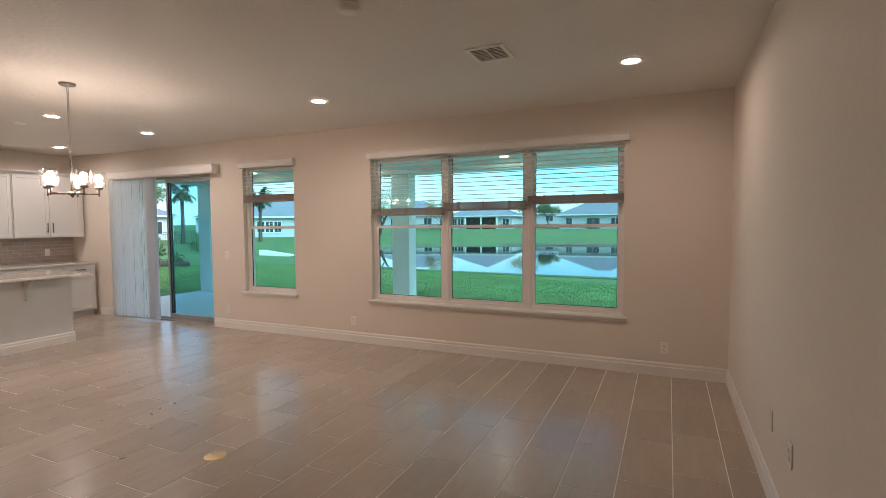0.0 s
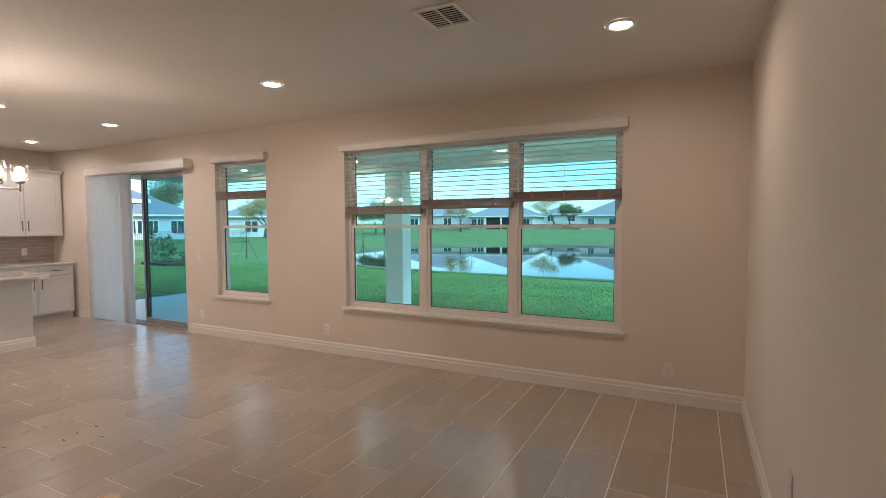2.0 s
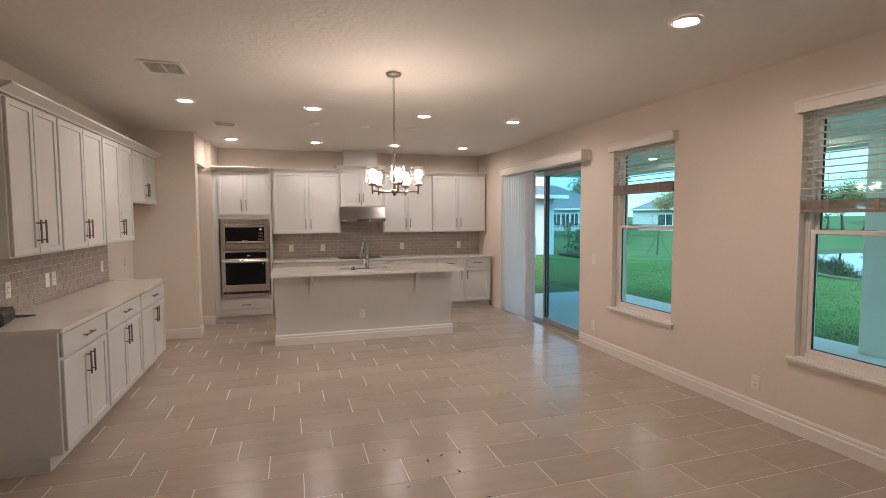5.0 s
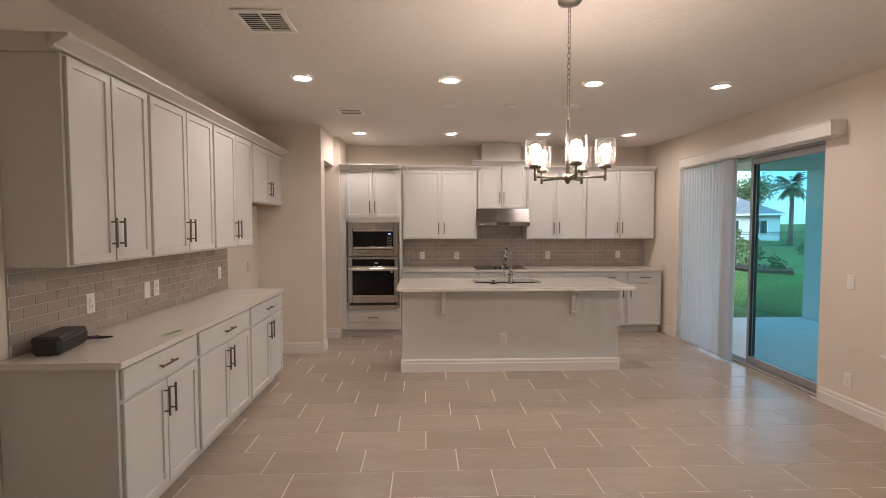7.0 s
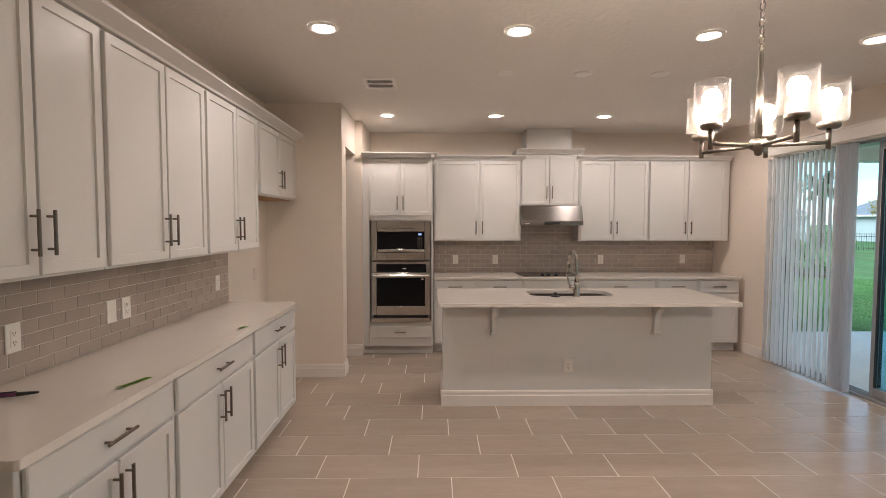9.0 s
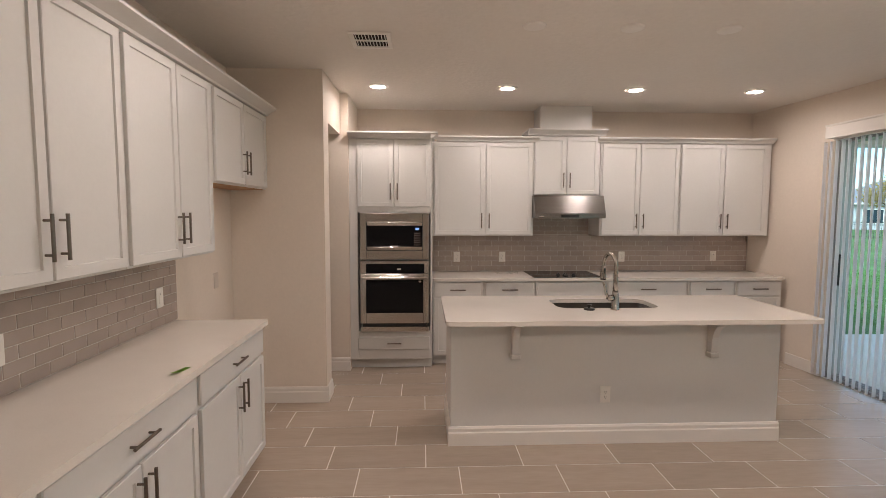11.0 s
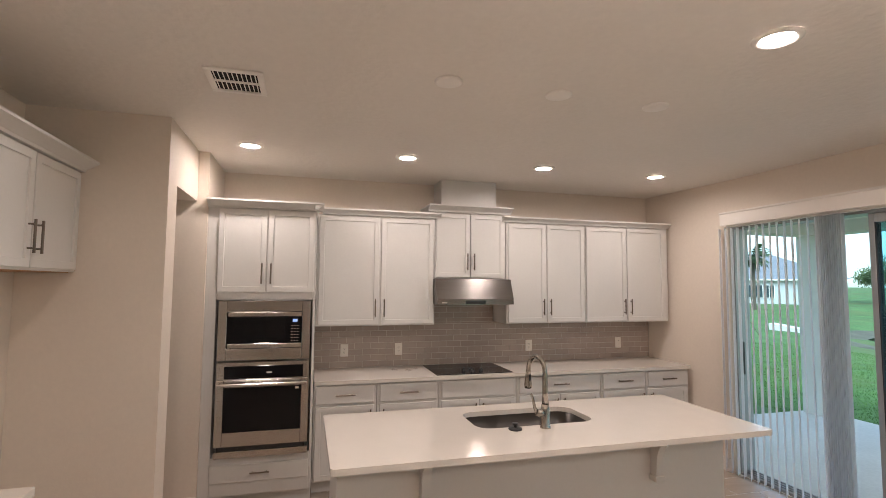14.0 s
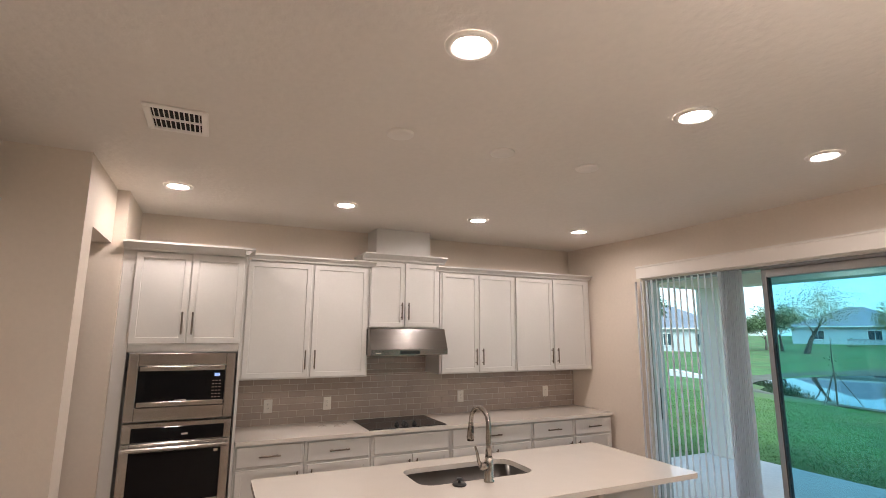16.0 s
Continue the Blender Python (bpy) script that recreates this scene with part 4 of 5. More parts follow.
lp = [(0.0085 * math.cos(radians(a)), 0, 0.0155 * math.sin(radians(a))) for a in range(0, 361, 30)]
tube(link, lp, 0.0022, 8)
link = mesh_of("chain_link", link, LAMP_METAL, True)
top_, bottom_ = -0.03, D + 0.30
count = int((top_ - bottom_) / 0.0265)
for i in range(count):
    o = new("chain_link", link)
    o.parent, o.matrix_basis = ch, pose(0, 0, top_ - 0.013 - i * (top_ - bottom_) / count, 0, 0, 90 * (i % 2) + 20)
part("stem", lathe(BM(), [(0.0, D + 0.305), (0.006, D + 0.305), (0.008, D + 0.29), (0.0085, D + 0.215), (0.011, D + 0.21), (0.011, D + 0.02), (0.0, D + 0.02)], 14), LAMP_METAL, ch, smooth=True)
part("hub", lathe(BM(), [(0.0, D + 0.024), (0.022, D + 0.022), (0.028, D + 0.008), (0.028, D - 0.008), (0.014, D - 0.016), (0.010, D - 0.03), (0.0, D - 0.034)], 18), LAMP_METAL, ch, smooth=True)
for i in range(5):
    a = radians(-4 + 72 * i)
    c, s = math.cos(a), math.sin(a)
    R = 0.19
    bm = BM()
    cyl(bm, (0.02 * c, 0.02 * s, D), (R * c, R * s, D), 0.0065, n=10)
    cyl(bm, (R * c, R * s, D - 0.02), (R * c, R * s, D + 0.045), 0.0075, n=10)
    arm = part("arm", bm, LAMP_METAL, ch, smooth=True)
    part("cup", lathe(BM(), [(0.0, D + 0.043), (0.026, D + 0.043), (0.033, D + 0.05), (0.033, D + 0.062), (0.02, D + 0.066), (0.0, D + 0.066)], 18, (R * c, R * s, 0)), LAMP_METAL, arm, smooth=True)
    part("socket", lathe(BM(), [(0.016, D + 0.066), (0.016, D + 0.098), (0.0, D + 0.098)], 14, (R * c, R * s, 0)), WHITE_PLASTIC, arm, smooth=True)
    part("bulb", lathe(BM(), [(0.012, D + 0.098), (0.018, D + 0.108), (0.027, D + 0.128), (0.028, D + 0.146), (0.02, D + 0.164), (0.0, D + 0.171)], 18, (R * c, R * s, 0)), BULB_ON, arm, "glowing bulb", True)
    sh = part("shade", lathe(BM(), [(0.03, D + 0.064), (0.047, D + 0.067), (0.0515, D + 0.075), (0.052, D + 0.193), (0.0502, D + 0.193), (0.0497, D + 0.077), (0.03, D + 0.068)], 32, (R * c, R * s, 0)), SEEDED, arm, "clear seeded glass", True)
    sh.visible_shadow = False

# small loose things
fb = thing("floor_outlet_cover", "round brass floor outlet cover set in the tiles", "floor outlet", (6.77, -2.97, 0.0))
part("rim", lathe(BM(), [(0.055, 0.0035), (0.066, 0.004), (0.070, 0.0005)], 32), BRASS, fb, smooth=True)
part("lid", lathe(BM(), [(0.0, 0.003), (0.05, 0.003), (0.055, 0.0015)], 32), BRASS, fb, smooth=True)
for a in (0, 180):
    part("screw", lathe(BM(), [(0.0, 0.005), (0.006, 0.0048), (0.007, 0.003)], 10, (0.03 * math.cos(radians(a)), 0.03 * math.sin(radians(a)), 0)), BRASS, fb)

case = thing("tool_pouch", "black zipped pouch lying on the countertop", "pouch", (4.90, -5.30, 0.915), 12)
part("body", box(BM(), -0.15, 0.15, -0.065, 0.065, 0.001, 0.085, 0.018), BLACK, case)
part("flap", box(BM(), -0.145, 0.145, -0.067, 0.06, 0.06, 0.093, 0.012), BLACK, case)
pen = thing("marker_pen", "purple and black marker pen beside the pouch", "pen", (4.70, -5.30, 0.926), -70)
part("barrel", cyl(BM(), (0.06, 0, 0), (-0.05, 0, 0), 0.0075, n=12), PURPLE, pen)
part("cap", cyl(BM(), (-0.05, 0, 0), (-0.115, 0, 0), 0.0085, 0.004, n=12), BLACK, pen, "black cap")
part("clip", box(BM(), -0.05, 0.03, -0.0015, 0.0015, 0.008, 0.012), BLACK, pen)
for x, y, a, ln_, wd in ((4.53, -4.93, -14, 0.15, 0.028), (3.50, -4.91, -10, 0.10, 0.028)):
    bm = BM()
    n = 7
    up = [bm.verts.new((-ln_ / 2 + ln_ * i / (n - 1), -wd / 2, 0.001 + 0.007 * (i / (n - 1)) ** 3)) for i in range(n)]
    dn = [bm.verts.new((-ln_ / 2 + ln_ * i / (n - 1), wd / 2, 0.001 + 0.009 * (i / (n - 1)) ** 3)) for i in range(n)]
    for i in range(n - 1):
        bm.faces.new((up[i], up[i + 1], dn[i + 1], dn[i]))
    bmesh.ops.solidify(bm, geom=bm.faces[:], thickness=0.0006)
    o = solid("tape_strip", bm, TAPE, "strip of green painter's tape on the countertop", "tape", kind="thing", group="green tape strips")
    o.matrix_basis = pose(x, y, 0.9155, 0, 0, a)
rng = random.Random(5)
for x, y in ((0.26, -3.05), (0.31, -2.93), (0.24, -2.85)):
    bm = BM()
    bmesh.ops.create_icosphere(bm, subdivisions=2, radius=0.03)
    for v in bm.verts:
        k = noise.noise(v.co * 70 + Vector((x * 30, y * 30, 0)))
        v.co *= 1 + 0.8 * k
        v.co.z = abs(v.co.z) * 0.5
    o = solid("plastic_wrap", bm, WRAP, "crumpled scrap of clear plastic on the countertop", "plastic scrap", kind="thing", group="plastic scraps")
    o.location = (x, y, 0.9155)
for i, (x, y) in enumerate(((5.656, -2.433), (6.249, -3.245), (5.604, -1.811), (5.478, -2.914), (5.979, -2.862), (5.707, -2.670), (6.208, -2.449), (5.660, -2.563), (5.886, -2.519))):
    bm = BM()
    k = 0.011 + 0.012 * rng.random()
    vs = [bm.verts.new((k * math.cos(a) * 1.3, k * 0.35 * math.sin(a), 0.0015 + 0.003 * rng.random())) for a in (0, 1, 2.2, 3.1, 4.2, 5.3)]
    bm.faces.new(vs)
    bmesh.ops.solidify(bm, geom=bm.faces[:], thickness=0.001)
    o = solid("leaf_scrap", bm, LEAF_BIT, "small dry leaf scrap on the floor tiles", "leaf scrap", kind="thing", group="leaf scraps on the floor")
    o.matrix_basis = pose(x, y, 0.001, 0, 0, 70 * i)

# ---------------------------------------------------------------- outside
def pond_q(x, y):
    return ((abs(x - 10.0) / 24.0) ** 3 + (abs(y - 31.5) / 14.4) ** 3) ** (1 / 3)


def pond_point(a, q):
    c, s = math.cos(a), math.sin(a)
    return 10 + 24.0 * q * math.copysign(abs(c) ** (2 / 3), c), 31.5 + 14.4 * q * math.copysign(abs(s) ** (2 / 3), s)


def smooth(t):
    t = min(1.0, max(0.0, t))
    return t * t * (3 - 2 * t)


def ground_z(x, y):
    d = (pond_q(x, y) - 1.0) * 14.4
    if d < 0:
        return -1.02 - 0.5 * smooth(-d / 4)
    z = -1.02 + 0.30 * smooth(d / 2.0) + 0.5 * smooth(d / 12.0) + 1.2 * smooth((d - 16) / 50)
    return z + 0.05 * noise.noise((x * 0.12, y * 0.12, 0))


def build_ground():
    us = [math.sinh(4.6 * (i / 70 - 1)) for i in range(141)]
    k = 2500 / us[-1]
    xs = [3 + u * k for u in us]
    ys = [14 + u * k for u in us]
    verts = [(x, y, ground_z(x, y) if not (-0.8 < x < 10.4 and -7.6 < y < 0.3) else -0.4) for y in ys for x in xs]
    n = len(xs)
    faces = [(j * n + i, j * n + i + 1, (j + 1) * n + i + 1, (j + 1) * n + i) for j in range(n - 1) for i in range(n - 1)]
    me = bpy.data.meshes.new("ground")
    me.from_pydata(verts, [], faces)
    me.materials.append(LAWN)
    me.polygons.foreach_set("use_smooth", [True] * len(me.polygons))
    return tagged(new("ground", me), "green lawn sloping to a pond", "lawn", kind="structure")


build_ground()
bm = BM()
vs = [bm.verts.new((*pond_point(2 * math.pi * i / 96, 1.12), -0.92)) for i in range(96)]
bm.faces.new(vs)
solid("water", bm, WATER, "still pond reflecting houses and sky", "pond")


def build_shore():
    """Bare damp soil just above the water line."""
    n, bands = 240, (0.55, 0.9, 1.25, 1.6)
    verts, faces = [], []
    for i in range(n):
        a = 2 * math.pi * i / n
        for j, d in enumerate(bands):
            d += 0.35 * noise.noise((7 * math.cos(a), 7 * math.sin(a), 3)) * (j > 0)
            x, y = pond_point(a, 1.0 + d / 14.4)
            verts.append((x, y, ground_z(x, y) + (0.03 if j < 3 else -0.05)))
    for i in range(n):
        for j in range(3):
            k, m = i * 4 + j, ((i + 1) % n) * 4 + j
            faces.append((k, m, m + 1, k + 1))
    me = bpy.data.meshes.new("pond_shore")
    me.from_pydata(verts, [], faces)
    me.materials.append(SHORE)
    tagged(new("pond_shore", me), "bare damp soil along the pond edge", "shore", kind="structure")


build_shore()


def build_grass():
    r = np.random.RandomState(3)
    verts, faces = [], []
    n = 170000
    x, y = r.uniform(-11, 11, n), 3.34 + 12.0 * r.uniform(0, 1, n) ** 1.25
    a, h, w = r.uniform(0, 6.28, n), r.uniform(0.018, 0.042, n), r.uniform(0.004, 0.009, n)
    lean = r.normal(0, 0.025, (n, 2))
    for i in range(n):
        z = ground_z(x[i], y[i]) - 0.004
        if z < -0.95:
            continue
        c, s = math.cos(a[i]) * w[i], math.sin(a[i]) * w[i]
        k = len(verts)
        verts += [(x[i] - c, y[i] - s, z), (x[i] + c, y[i] + s, z), (x[i] + lean[i, 0], y[i] + lean[i, 1], z + h[i])]
        faces.append((k, k + 1, k + 2))
    me = bpy.data.meshes.new("grass")
    me.from_pydata(verts, [], faces)
    me.materials.append(BLADE)
    tagged(new("grass", me), "short green lawn grass", "grass", kind="stuff")


build_grass()

# covered patio
solid("patio_slab", box(BM(), -0.75, 10.3, THICK, 3.33, -0.42, -0.055, 0.01), CONCRETE, "pale concrete patio slab", "patio")
solid("patio_ceiling", box(BM(), -0.75, 10.3, THICK, 3.6, 2.60, 2.72), STUCCO, "pale patio ceiling", "ceiling")
bm = BM()
box(bm, -0.70, 10.3, 2.98, 3.32, 2.44, 2.60)
box(bm, -0.70, -0.40, THICK, 2.98, 2.44, 2.60)
solid("patio_beam", bm, STUCCO, "pale stuccoed patio beam", "beam")
for x in (4.62, -0.68, 10.2):
    p = thing("patio_column", "square pale stucco patio column", "column", (x + 0.185, 3.14, -0.055), group="patio columns")
    part("shaft", box(BM(), -0.185, 0.185, -0.145, 0.145, 0, 2.495, 0.006), STUCCO, p)
for x, y in ((1.5, 2.6), (4.25, 2.6), (7.0, 2.6), (1.3, 1.85)):
    c = thing("patio_light", "small round lit patio ceiling light", "ceiling light", (x, y, 2.60), group="patio ceiling lights")
    part("ring", lathe(BM(), [(0.09, -0.0005), (0.088, -0.008), (0.066, -0.008)], 24), WHITE_PLASTIC, c)
    part("lens", lathe(BM(), [(0.066, -0.006), (0.0, -0.008)], 24), PATIO_ON, c)
solid("house_roof", box(BM(), -0.9, 10.6, -7.6, 3.75, 2.93, 3.0), ROOF, "roof slab over house and patio", "roof")
solid("foundation", box(BM(), -0.65, EAST_END + 0.15, -7.35, THICK, -0.42, -0.152), CONCRETE, "concrete house foundation", "foundation")


def far_house(at, turn, w, d, h, rise, bays, label, porch=None):
    """A one-storey house with hip roof; its front looks along local -y. bays: (x, width, sill, head)."""
    hs = thing("house", label, "house", (*at, ground_z(*at) - 0.1), turn, "houses round the pond")
    bm = BM()
    box(bm, -w / 2, w / 2, 0, d, 0, h)
    part("wall", bm, STUCCO_FAR, hs)
    bm = BM()
    e = 0.5
    a = [bm.verts.new(p) for p in ((-w / 2 - e, -e, h), (w / 2 + e, -e, h), (w / 2 + e, d + e, h), (-w / 2 - e, d + e, h))]
    r = min(w, d) / 2
    if w >= d:
        t = [bm.verts.new((-w / 2 + r, d / 2, h + rise)), bm.verts.new((w / 2 - r + 0.01, d / 2, h + rise))]
        for f in ((a[0], a[1], t[1], t[0]), (a[1], a[2], t[1]), (a[2], a[3], t[0], t[1]), (a[3], a[0], t[0])):
            bm.faces.new(f)
    else:
        t = [bm.verts.new((0, r, h + rise)), bm.verts.new((0, d - r + 0.01, h + rise))]
        for f in ((a[0], a[1], t[0]), (a[1], a[2], t[1], t[0]), (a[2], a[3], t[1]), (a[3], a[0], t[0], t[1])):
            bm.faces.new(f)
    bm.faces.new(a[::-1])
    part("roof", bm, ROOF, hs)
    bm = BM()
    for x0, x1, y0, y1 in ((-w / 2 - e, w / 2 + e, -e - 0.03, -e), (-w / 2 - e - 0.03, -w / 2 - e, -e, d + e), (w / 2 + e, w / 2 + e + 0.03, -e, d + e)):
        box(bm, x0, x1, y0, y1, h - 0.16, h + 0.02)
    part("fascia", bm, TRIM, hs)
    for x, ww, z0, z1 in bays:
        bm = BM()
        f = 0.07
        for u, v, p, q in ((x - ww / 2 - f, x - ww / 2, z0 - f, z1 + f), (x + ww / 2, x + ww / 2 + f, z0 - f, z1 + f), (x - ww / 2, x + ww / 2, z0 - f, z0),
                           (x - ww / 2, x + ww / 2, z1, z1 + f), (x - 0.03, x + 0.03, z0, z1)):
            box(bm, u, v, -0.06, -0.001, p, q)
        win = part("window", bm, TRIM, hs)
        part("pane", box(BM(), x - ww / 2, x + ww / 2, -0.03, -0.002, z0, z1), FAR_GLASS, win, "dark glass")
    if porch:
        x, ww = porch
        # no recess is cut: a dark panel on the wall paints the porch shade
        part("porch_recess", box(BM(), x - ww / 2, x + ww / 2, -0.05, -0.004, 0.05, h - 0.35), GAP_SHADE, hs, "dark panel painted for the shade of a porch opening")
        for k in range(3):
            px = x - ww / 2 + k * ww / 2
            part("porch_post", box(BM(), px - 0.15, px + 0.15, -0.35, -0.06, 0.0, h - 0.3), TRIM, hs)
    return hs


HP = "pale one-storey house with grey hip roof across the water"
far_house((-23.5, 84), 6, 12.4, 12, 2.6, 3.0, [(-5.2, 1.0, 0.6, 2.0), (-3.9, 1.0, 0.6, 2.0), (5.0, 1.2, 0.8, 2.0)], HP, (0.2, 6.2))
far_house((-1.2, 84), 3, 14.4, 12, 2.6, 3.0, [(-5.4, 1.0, 0.7, 2.0), (-1.3, 2.2, 0.1, 2.0), (2.4, 1.4, 0.7, 2.0), (5.2, 1.2, 0.7, 2.0)], HP, None)
far_house((-17.5, 108), 8, 9, 10, 2.6, 2.2, [(-2.6, 1.4, 0.9, 2.1), (2, 1.6, 0.9, 2.1)], HP, None)
far_house((20, 92), -8, 18, 13, 2.9, 3.2, [(-5, 1.4, 0.9, 2.2), (3, 1.6, 0.9, 2.2)], HP, (6, 4))
far_house((-38.5, 85), 16, 15, 13, 2.9, 3.2, [(-4, 1.6, 0.9, 2.2), (3, 1.6, 0.9, 2.2)], HP, None)
far_house((-40, 46), 46, 16, 13, 2.9, 3.3, [(-4.8, 1.6, 0.8, 2.2), (-1.1, 0.9, 0.8, 2.2), (0, 0.9, 0.8, 2.2), (1.1, 0.9, 0.8, 2.2), (5, 1.5, 0.8, 2.2)], HP, None)
far_house((-47, 27), 60, 16, 13, 2.9, 3.3, [(-5, 1.8, 0.8, 2.2), (1.6, 0.9, 0.8, 2.2), (2.7, 0.9, 0.8, 2.2), (3.8, 0.9, 0.8, 2.2), (6.2, 1.3, 0.8, 2.2)], HP, None)
far_house((-60, 62), 44, 18, 13, 2.9, 3.4, [(-4, 1.6, 0.9, 2.2), (4, 1.6, 0.9, 2.2)], HP, None)
far_house((-13.2, 2.6), 90, 13, 14, 2.95, 2.8, [(-3.0, 1.2, 0.8, 2.2)], "pale stuccoed neighbouring house with grey hip roof", None)

rng = random.Random(11)


def leaf_cloud(bm, centre, radius, count, size):
    for _ in range(count):
        p = Vector((rng.gauss(0, 1), rng.gauss(0, 1), rng.gauss(0, 0.8))).normalized() * radius * rng.random() ** 0.45 + Vector(centre)
        u = Vector((rng.gauss(0, 1), rng.gauss(0, 1), rng.gauss(0, 1))).normalized()
        v = u.orthogonal().normalized()
        k = size * rng.uniform(0.6, 1.3)
        bm.faces.new([bm.verts.new(p + q) for q in (u * k, v * k * 0.5, -u * k, -v * k * 0.5)])


def tree(at, height, spread, leaf, label, leaves=14, size=0.16):
    t = thing("tree", label, "tree", (*at, ground_z(*at) - 0.05), rng.uniform(0, 360))
    wood, crown_ = BM(), BM()

    def limb(p, d, length, r, depth):
        pts, rad = [p], [r]
        for i in range(4):
            d = (d + Vector((rng.gauss(0, 0.16), rng.gauss(0, 0.16), rng.gauss(0.03, 0.08)))).normalized()
            pts.append(pts[-1] + d * length / 4)
            rad.append(r * (1 - 0.16 * (i + 1)))
        tube(wood, pts, rad, 7)
        if depth == 0:
            leaf_cloud(crown_, pts[-1], spread * 0.20, leaves, size)
            leaf_cloud(crown_, pts[2], spread * 0.14, leaves // 2, size)
            return
        for i in range(4 if depth > 1 else 3):
            a = rng.uniform(0, 6.28)
            q = (d + Vector((math.cos(a), math.sin(a), rng.uniform(-0.25, 0.5))) * rng.uniform(0.6, 1.0) * spread / height * 1.6).normalized()
            limb(pts[-1 - (i % 2)], q, length * rng.uniform(0.62, 0.85), rad[-1] * 0.7, depth - 1)

    limb(Vector((0, 0, 0)), Vector((0.06, 0, 1)), height * 0.30, height * 0.032, 3)
    part("trunk", wood, BARK, t)
    part("crown", crown_, leaf, t)
    return t


tree((-27.6, 54), 10.2, 9.5, LEAF_DRY, "broad tree with thin autumn foliage by the pond", 46, 0.085)
tree((-33.7, 60), 7.0, 5.2, LEAF, "green broadleaf tree near the houses", 60, 0.12)
tree((-37.5, 63), 6.2, 5.0, LEAF, "green broadleaf tree near the houses", 60, 0.12)
tree((-15, 92), 9.0, 6.0, LEAF_DRY, "thin tree between far houses", 34, 0.11)
tree((-12.5, 94), 6.0, 4.4, LEAF, "small round green tree between far houses", 60, 0.11)
tree((-27, 74), 7.5, 5.5, LEAF_DRY, "thin tree beyond the pond", 34, 0.10)
tree((-53.5, 36), 10.5, 7.5, LEAF, "green broadleaf tree behind the houses", 60, 0.15)
tree((-36, 38), 6.5, 5.0, LEAF_DRY, "thin tree near the houses", 34, 0.10)


def sapling(at, label, leaves=12):
    s = thing("young_tree", label, "tree", (*at, ground_z(*at) - 0.03))
    bm = BM()
    tube(bm, [(0, 0, 0), (0.02, 0, 0.8), (-0.02, 0.02, 1.6), (0.02, 0, 2.4)], [0.03, 0.026, 0.02, 0.01], 8)
    part("trunk", bm, BARK, s)
    for k in range(3):
        a = 2.1 * k + 0.4
        bm = BM()
        cyl(bm, (0.75 * math.cos(a), 0.75 * math.sin(a), -0.05), (0.03 * math.cos(a), 0.03 * math.sin(a), 1.15), 0.014, n=6)
        part("stake", bm, BARK, s, "wooden support stake")
    bm = BM()
    for k in range(9):
        leaf_cloud(bm, (rng.gauss(0, 0.22), rng.gauss(0, 0.22), 1.5 + 0.11 * k), 0.30, leaves, 0.05)
    part("crown", bm, LEAF, s)


sapling((-14.1, 16.2), "staked young tree on the lawn", 7)
sapling((-5.9, 16.6), "thin staked young tree at the pond edge", 4)


def palm(at, height):
    p = thing("palm_tree", "cabbage palm with a round head of fronds", "palm tree", (*at, ground_z(*at) - 0.05))
    bm = BM()
    tube(bm, [(0, 0, 0), (0.05, 0, height * 0.3), (0.02, 0.05, height * 0.7), (0, 0, height)], [0.22, 0.17, 0.16, 0.19], 10)
    part("trunk", bm, BARK, p)
    for k in range(46):
        a, e = rng.uniform(0, 6.28), rng.uniform(-0.5, 1.3)
        bm = BM()
        out = Vector((math.cos(a), math.sin(a), 0))
        side = Vector((-math.sin(a), math.cos(a), 0))
        prev = Vector((0, 0, height))
        d = (out * math.cos(e) + Vector((0, 0, math.sin(e)))).normalized()
        spine = [prev]
        for i in range(5):
            d = (d + Vector((0, 0, -0.16))).normalized()
            spine.append(spine[-1] + d * 0.24)
        tube(bm, spine, [0.014, 0.012, 0.01, 0.008, 0.006, 0.004], 5)
        for i, q in enumerate(spine[2:]):
            for s in (-1, 1):
                for j in range(4):
                    tip = q + side * s * (0.42 - 0.05 * i) + d * (0.10 + 0.10 * j) + Vector((0, 0, -0.08 - 0.05 * j))
                    bm.faces.new([bm.verts.new(q + d * 0.02 * j), bm.verts.new(q + d * (0.07 + 0.04 * j)), bm.verts.new(tip)])
        part("frond", bm, PALM, p)
    return p


palm((-32.6, 27.1), 5.0)
palm((-29.4, 33.7), 4.6)

# culvert, fences, planting
c = thing("culvert", "pale concrete drain headwall in the pond bank", "culvert", (-16.2, 22.0, ground_z(-16.2, 22.0) - 0.1), 25)
bm = BM()
prism(bm, [(-1.1, 0.0), (1.1, 0.0), (1.1, 0.10), (-1.1, 0.45)], "y", -0.5, 0.5)
part("headwall", bm, CONCRETE, c)


def fence_run(x0, y0, x1, y1, label):
    f = thing("fence", label, "fence", (x0, y0, ground_z(x0, y0)), math.degrees(math.atan2(y1 - y0, x1 - x0)), "black metal garden fences")
    length = math.hypot(x1 - x0, y1 - y0)
    for z in (0.15, 0.95, 1.12):
        part("rail", box(BM(), 0, length, -0.015, 0.015, z, z + 0.03), FENCE, f)
    picket = mesh_of("picket", box(BM(), -0.009, 0.009, -0.009, 0.009, 0, 1.2), FENCE)
    for i in range(int(length / 0.13) + 1):
        o = new("picket", picket)
        o.parent, o.location = f, (i * 0.13, 0, 0)


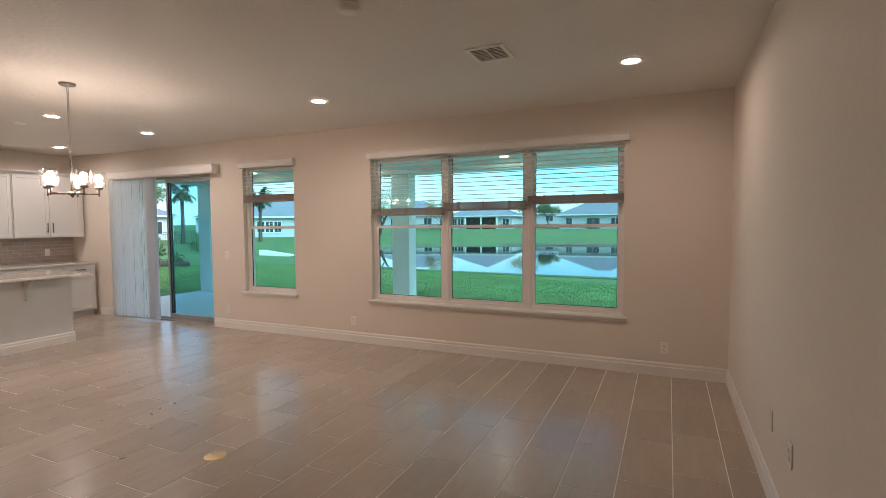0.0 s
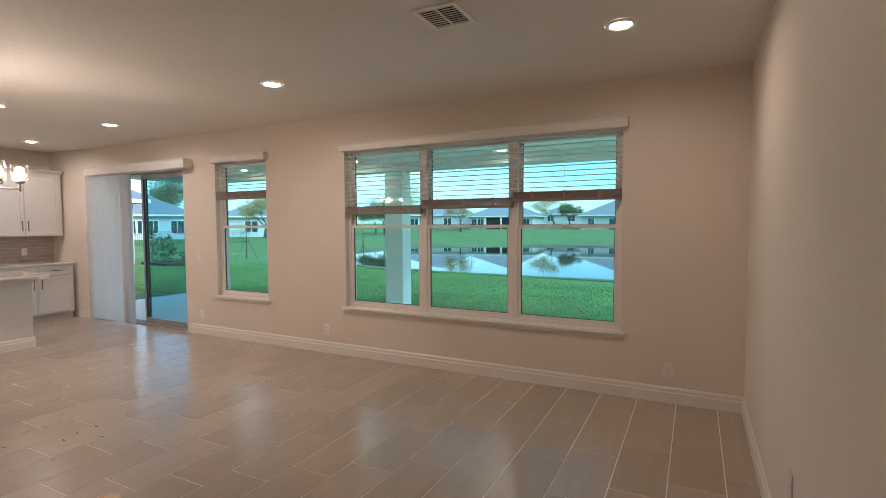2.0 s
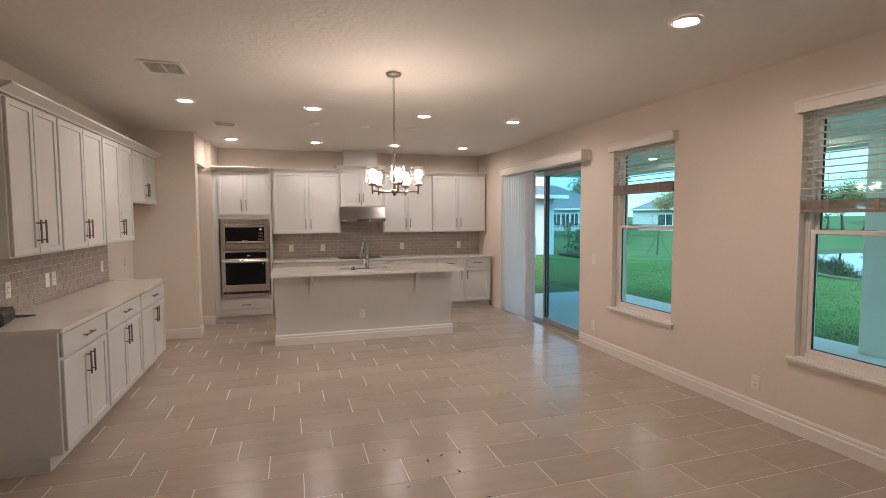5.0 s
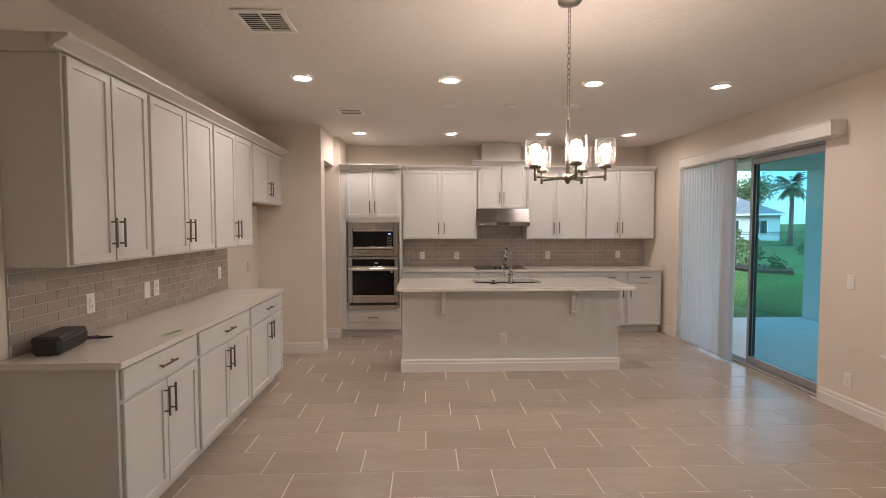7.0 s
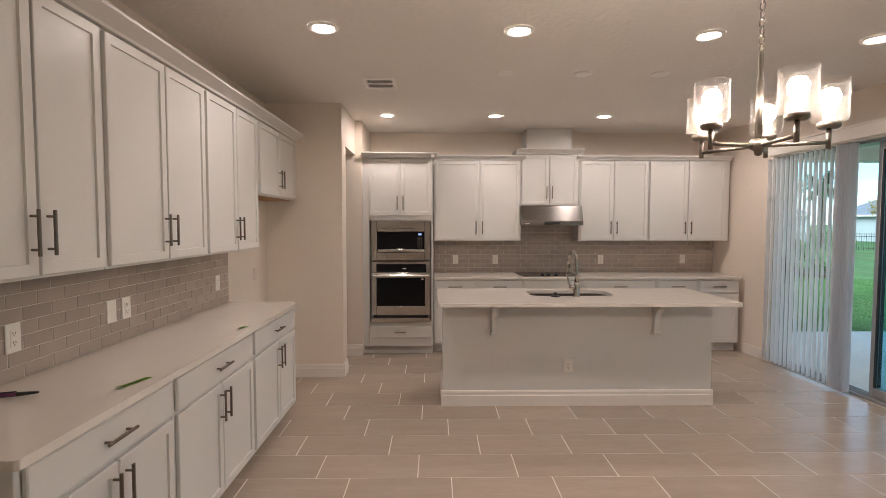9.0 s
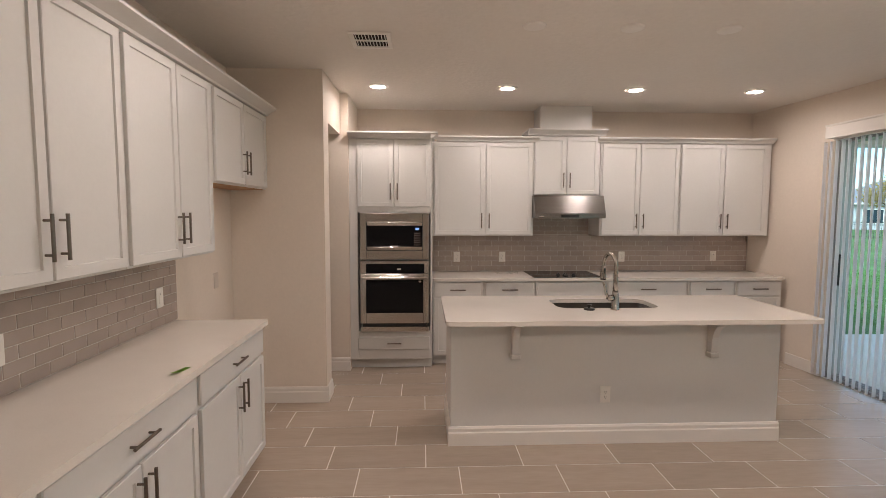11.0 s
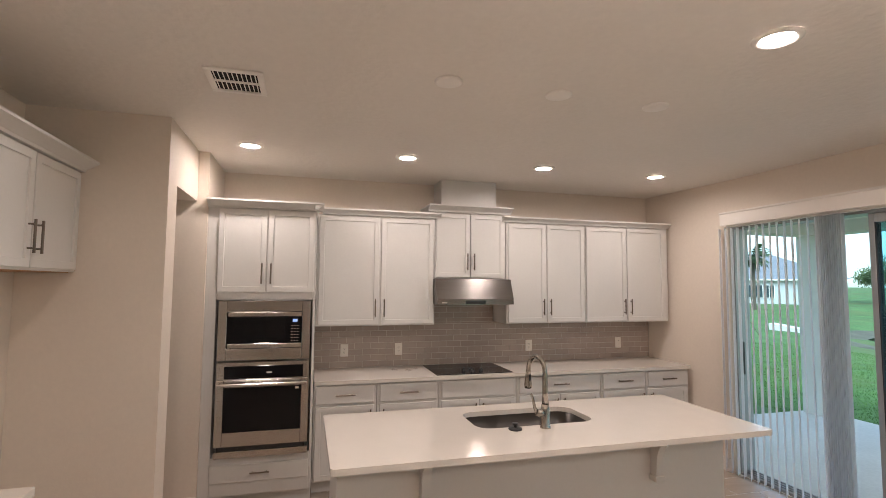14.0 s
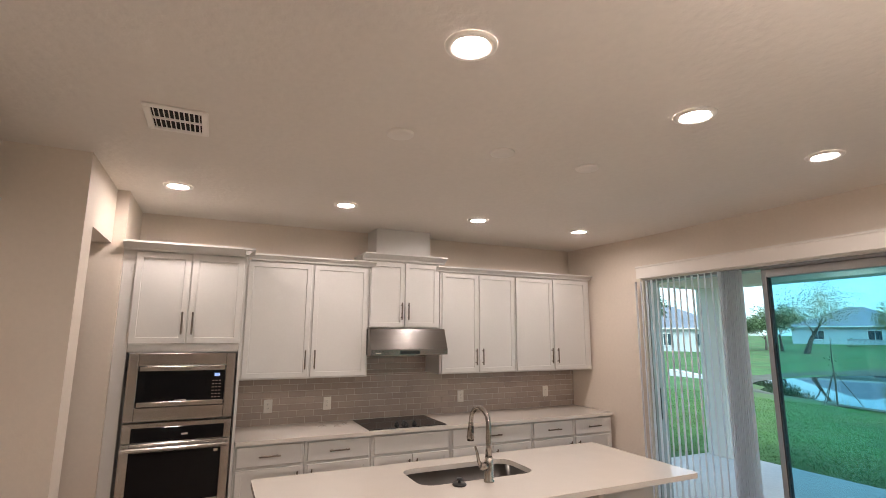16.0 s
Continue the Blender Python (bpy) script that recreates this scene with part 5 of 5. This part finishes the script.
fence_run(-33, 16, -26, 27, "black metal picket fence beside houses")
fence_run(-34.5, 76, -26.6, 78, "black metal picket fence beside houses")
solid("planting_bed", prism(BM(), [(-12.9, 9.2), (-10.8, 9.0), (-10.2, 10.2), (-11.6, 11.2), (-13.6, 10.6)], "z", -0.34, -0.20), MULCH, "dark mulch planting bed", "planting bed")
for x, y, h in ((-12.0, 9.9, 1.3), (-12.7, 9.6, 1.7), (-11.2, 10.2, 0.6), (-25.0, 18.0, 0.9), (-24.0, 17.4, 0.8), (-22.5, 20.5, 0.8)):
    s = thing("shrub", "dark green shrub in a mulch bed", "shrub", (x, y, min(ground_z(x, y), -0.2) if x > -20 else ground_z(x, y)), 0, "garden shrubs")
    bm = BM()
    tube(bm, [(0, 0, 0), (0.02, 0, h * 0.4), (0, 0.02, h * 0.8)], [0.03, 0.02, 0.01], 6)
    part("stem", bm, BARK, s)
    bm = BM()
    for k in range(8):
        leaf_cloud(bm, (rng.gauss(0, 0.16), rng.gauss(0, 0.16), h * (0.2 + 0.1 * k)), 0.30 * (1.1 - 0.07 * k), 30, 0.07)
    part("foliage", bm, LEAF, s)
ac = thing("air_conditioner", "grey outdoor air conditioning unit by the neighbour's wall", "air conditioner", (-12.6, 7.2, -0.25))
part("casing", box(BM(), -0.4, 0.4, -0.4, 0.4, 0, 0.95, 0.03), ALUMINIUM, ac)
part("grille", box(BM(), 0.401, 0.41, -0.34, 0.34, 0.12, 0.85), GAP_SHADE, ac)

# ---------------------------------------------------------------- tiles, piece by piece
floor = solid("floor", box(BM(), -0.1, EAST_END + 0.02, -6.45, 0.03, -0.14, -0.0013), GROUT, "plank-look taupe floor tiles with pale grout", "floor")
ROW, LONG, GAP, X_FIRST, Y_FIRST = 0.299, 0.615, 0.006, 3.525, -3.655
stock = {}


def tile_mesh(w, l):
    key = (round(w, 3), round(l, 3))
    if key not in stock:
        bm = BM()
        box(bm, -w / 2, w / 2, -l / 2, l / 2, -0.008, 0.0)
        stock[key] = mesh_of("tile", bm, FLOOR_TILE)
    return stock[key]


def lay(x0, x1, y0, y1):
    if x1 - x0 < 0.03 or y1 - y0 < 0.03:
        return
    o = new("tile", tile_mesh(x1 - x0, y1 - y0))
    o.parent, o.location = floor, ((x0 + x1) / 2, (y0 + y1) / 2, 0.0)


for r in range(-14, 25):
    ax, bx = X_FIRST + ROW * r, X_FIRST + ROW * (r + 1)
    ax, bx = max(ax, -0.09), min(bx, EAST_END)
    if bx <= ax:
        continue
    south = SOUTH if bx > 1.75 else -6.4
    y = Y_FIRST + r * LONG / 3
    y -= LONG * math.ceil((y + 8) / LONG)
    while y < 0.03:
        lo, hi = max(y, south), min(y + LONG, 0.02 if DOOR_X0 < (ax + bx) / 2 < DOOR_X1 else -0.001)
        if not (hi > -4.6 and lo < -0.2 and bx < 0.5):
            lay(ax + GAP / 2, bx - GAP / 2, lo + GAP / 2, hi - GAP / 2)
        y += LONG


def splash(name, label, make, u0, u1, rows, gap_rows=()):
    """Running-bond subway tiles; make(u, v) gives the pose of a tile centre. gap_rows: extra (u0, u1, v0, v1) areas."""
    host = thing(name, label, "splashback", kind="structure")
    w, h, g = 0.152, 0.0573, 0.0038
    meshes = {}
    for a, b, v0, v1 in [(u0, u1, *rows), *gap_rows]:
        j0 = int(math.floor((v0 - 0.915) / h + 1e-6))
        j = j0
        while 0.915 + j * h < v1 - 0.012:
            lo, hi = max(v0, 0.915 + j * h), min(v1, 0.915 + (j + 1) * h)
            u = a - ((a - u0 + (w / 2 if j % 2 else 0)) % w)
            while u < b - 0.012:
                c, d = max(u, a), min(u + w, b)
                if d - c > 0.012:
                    key = (round(d - c - g, 3), round(hi - lo - g, 3))
                    if key not in meshes:
                        bm = BM()
                        box(bm, -key[0] / 2, key[0] / 2, -0.012, -0.004, -key[1] / 2, key[1] / 2, 0.0012)
                        meshes[key] = mesh_of("tile", bm, SPLASH)
                    o = new("tile", meshes[key])
                    o.parent, o.matrix_basis = host, make((c + d) / 2, (lo + hi) / 2)
                u += w
            j += 1
    return host


back = splash("splashback_kitchen", "glossy taupe subway tile splashback", lambda u, v: pose(0, u, v, 0, 0, K), -3.773, -0.089, (0.916, 1.334), [(-2.690, -1.979, 1.334, 1.75)])
bm = BM()
box(bm, 0.001, 0.0095, -3.773, -0.089, 0.9155, 1.334)
box(bm, 0.001, 0.0095, -2.690, -1.979, 1.334, 1.76)
part("grout_bed", bm, SPLASH_GROUT, back)
side = splash("splashback_side", "glossy taupe subway tile splashback on the side wall", lambda u, v: pose(u, SOUTH, v, 0, 0, L), 2.47, 5.06, (0.916, 1.344))
part("grout_bed", box(BM(), 2.47, 5.06, SOUTH + 0.001, SOUTH + 0.0095, 0.9155, 1.344), SPLASH_GROUT, side)
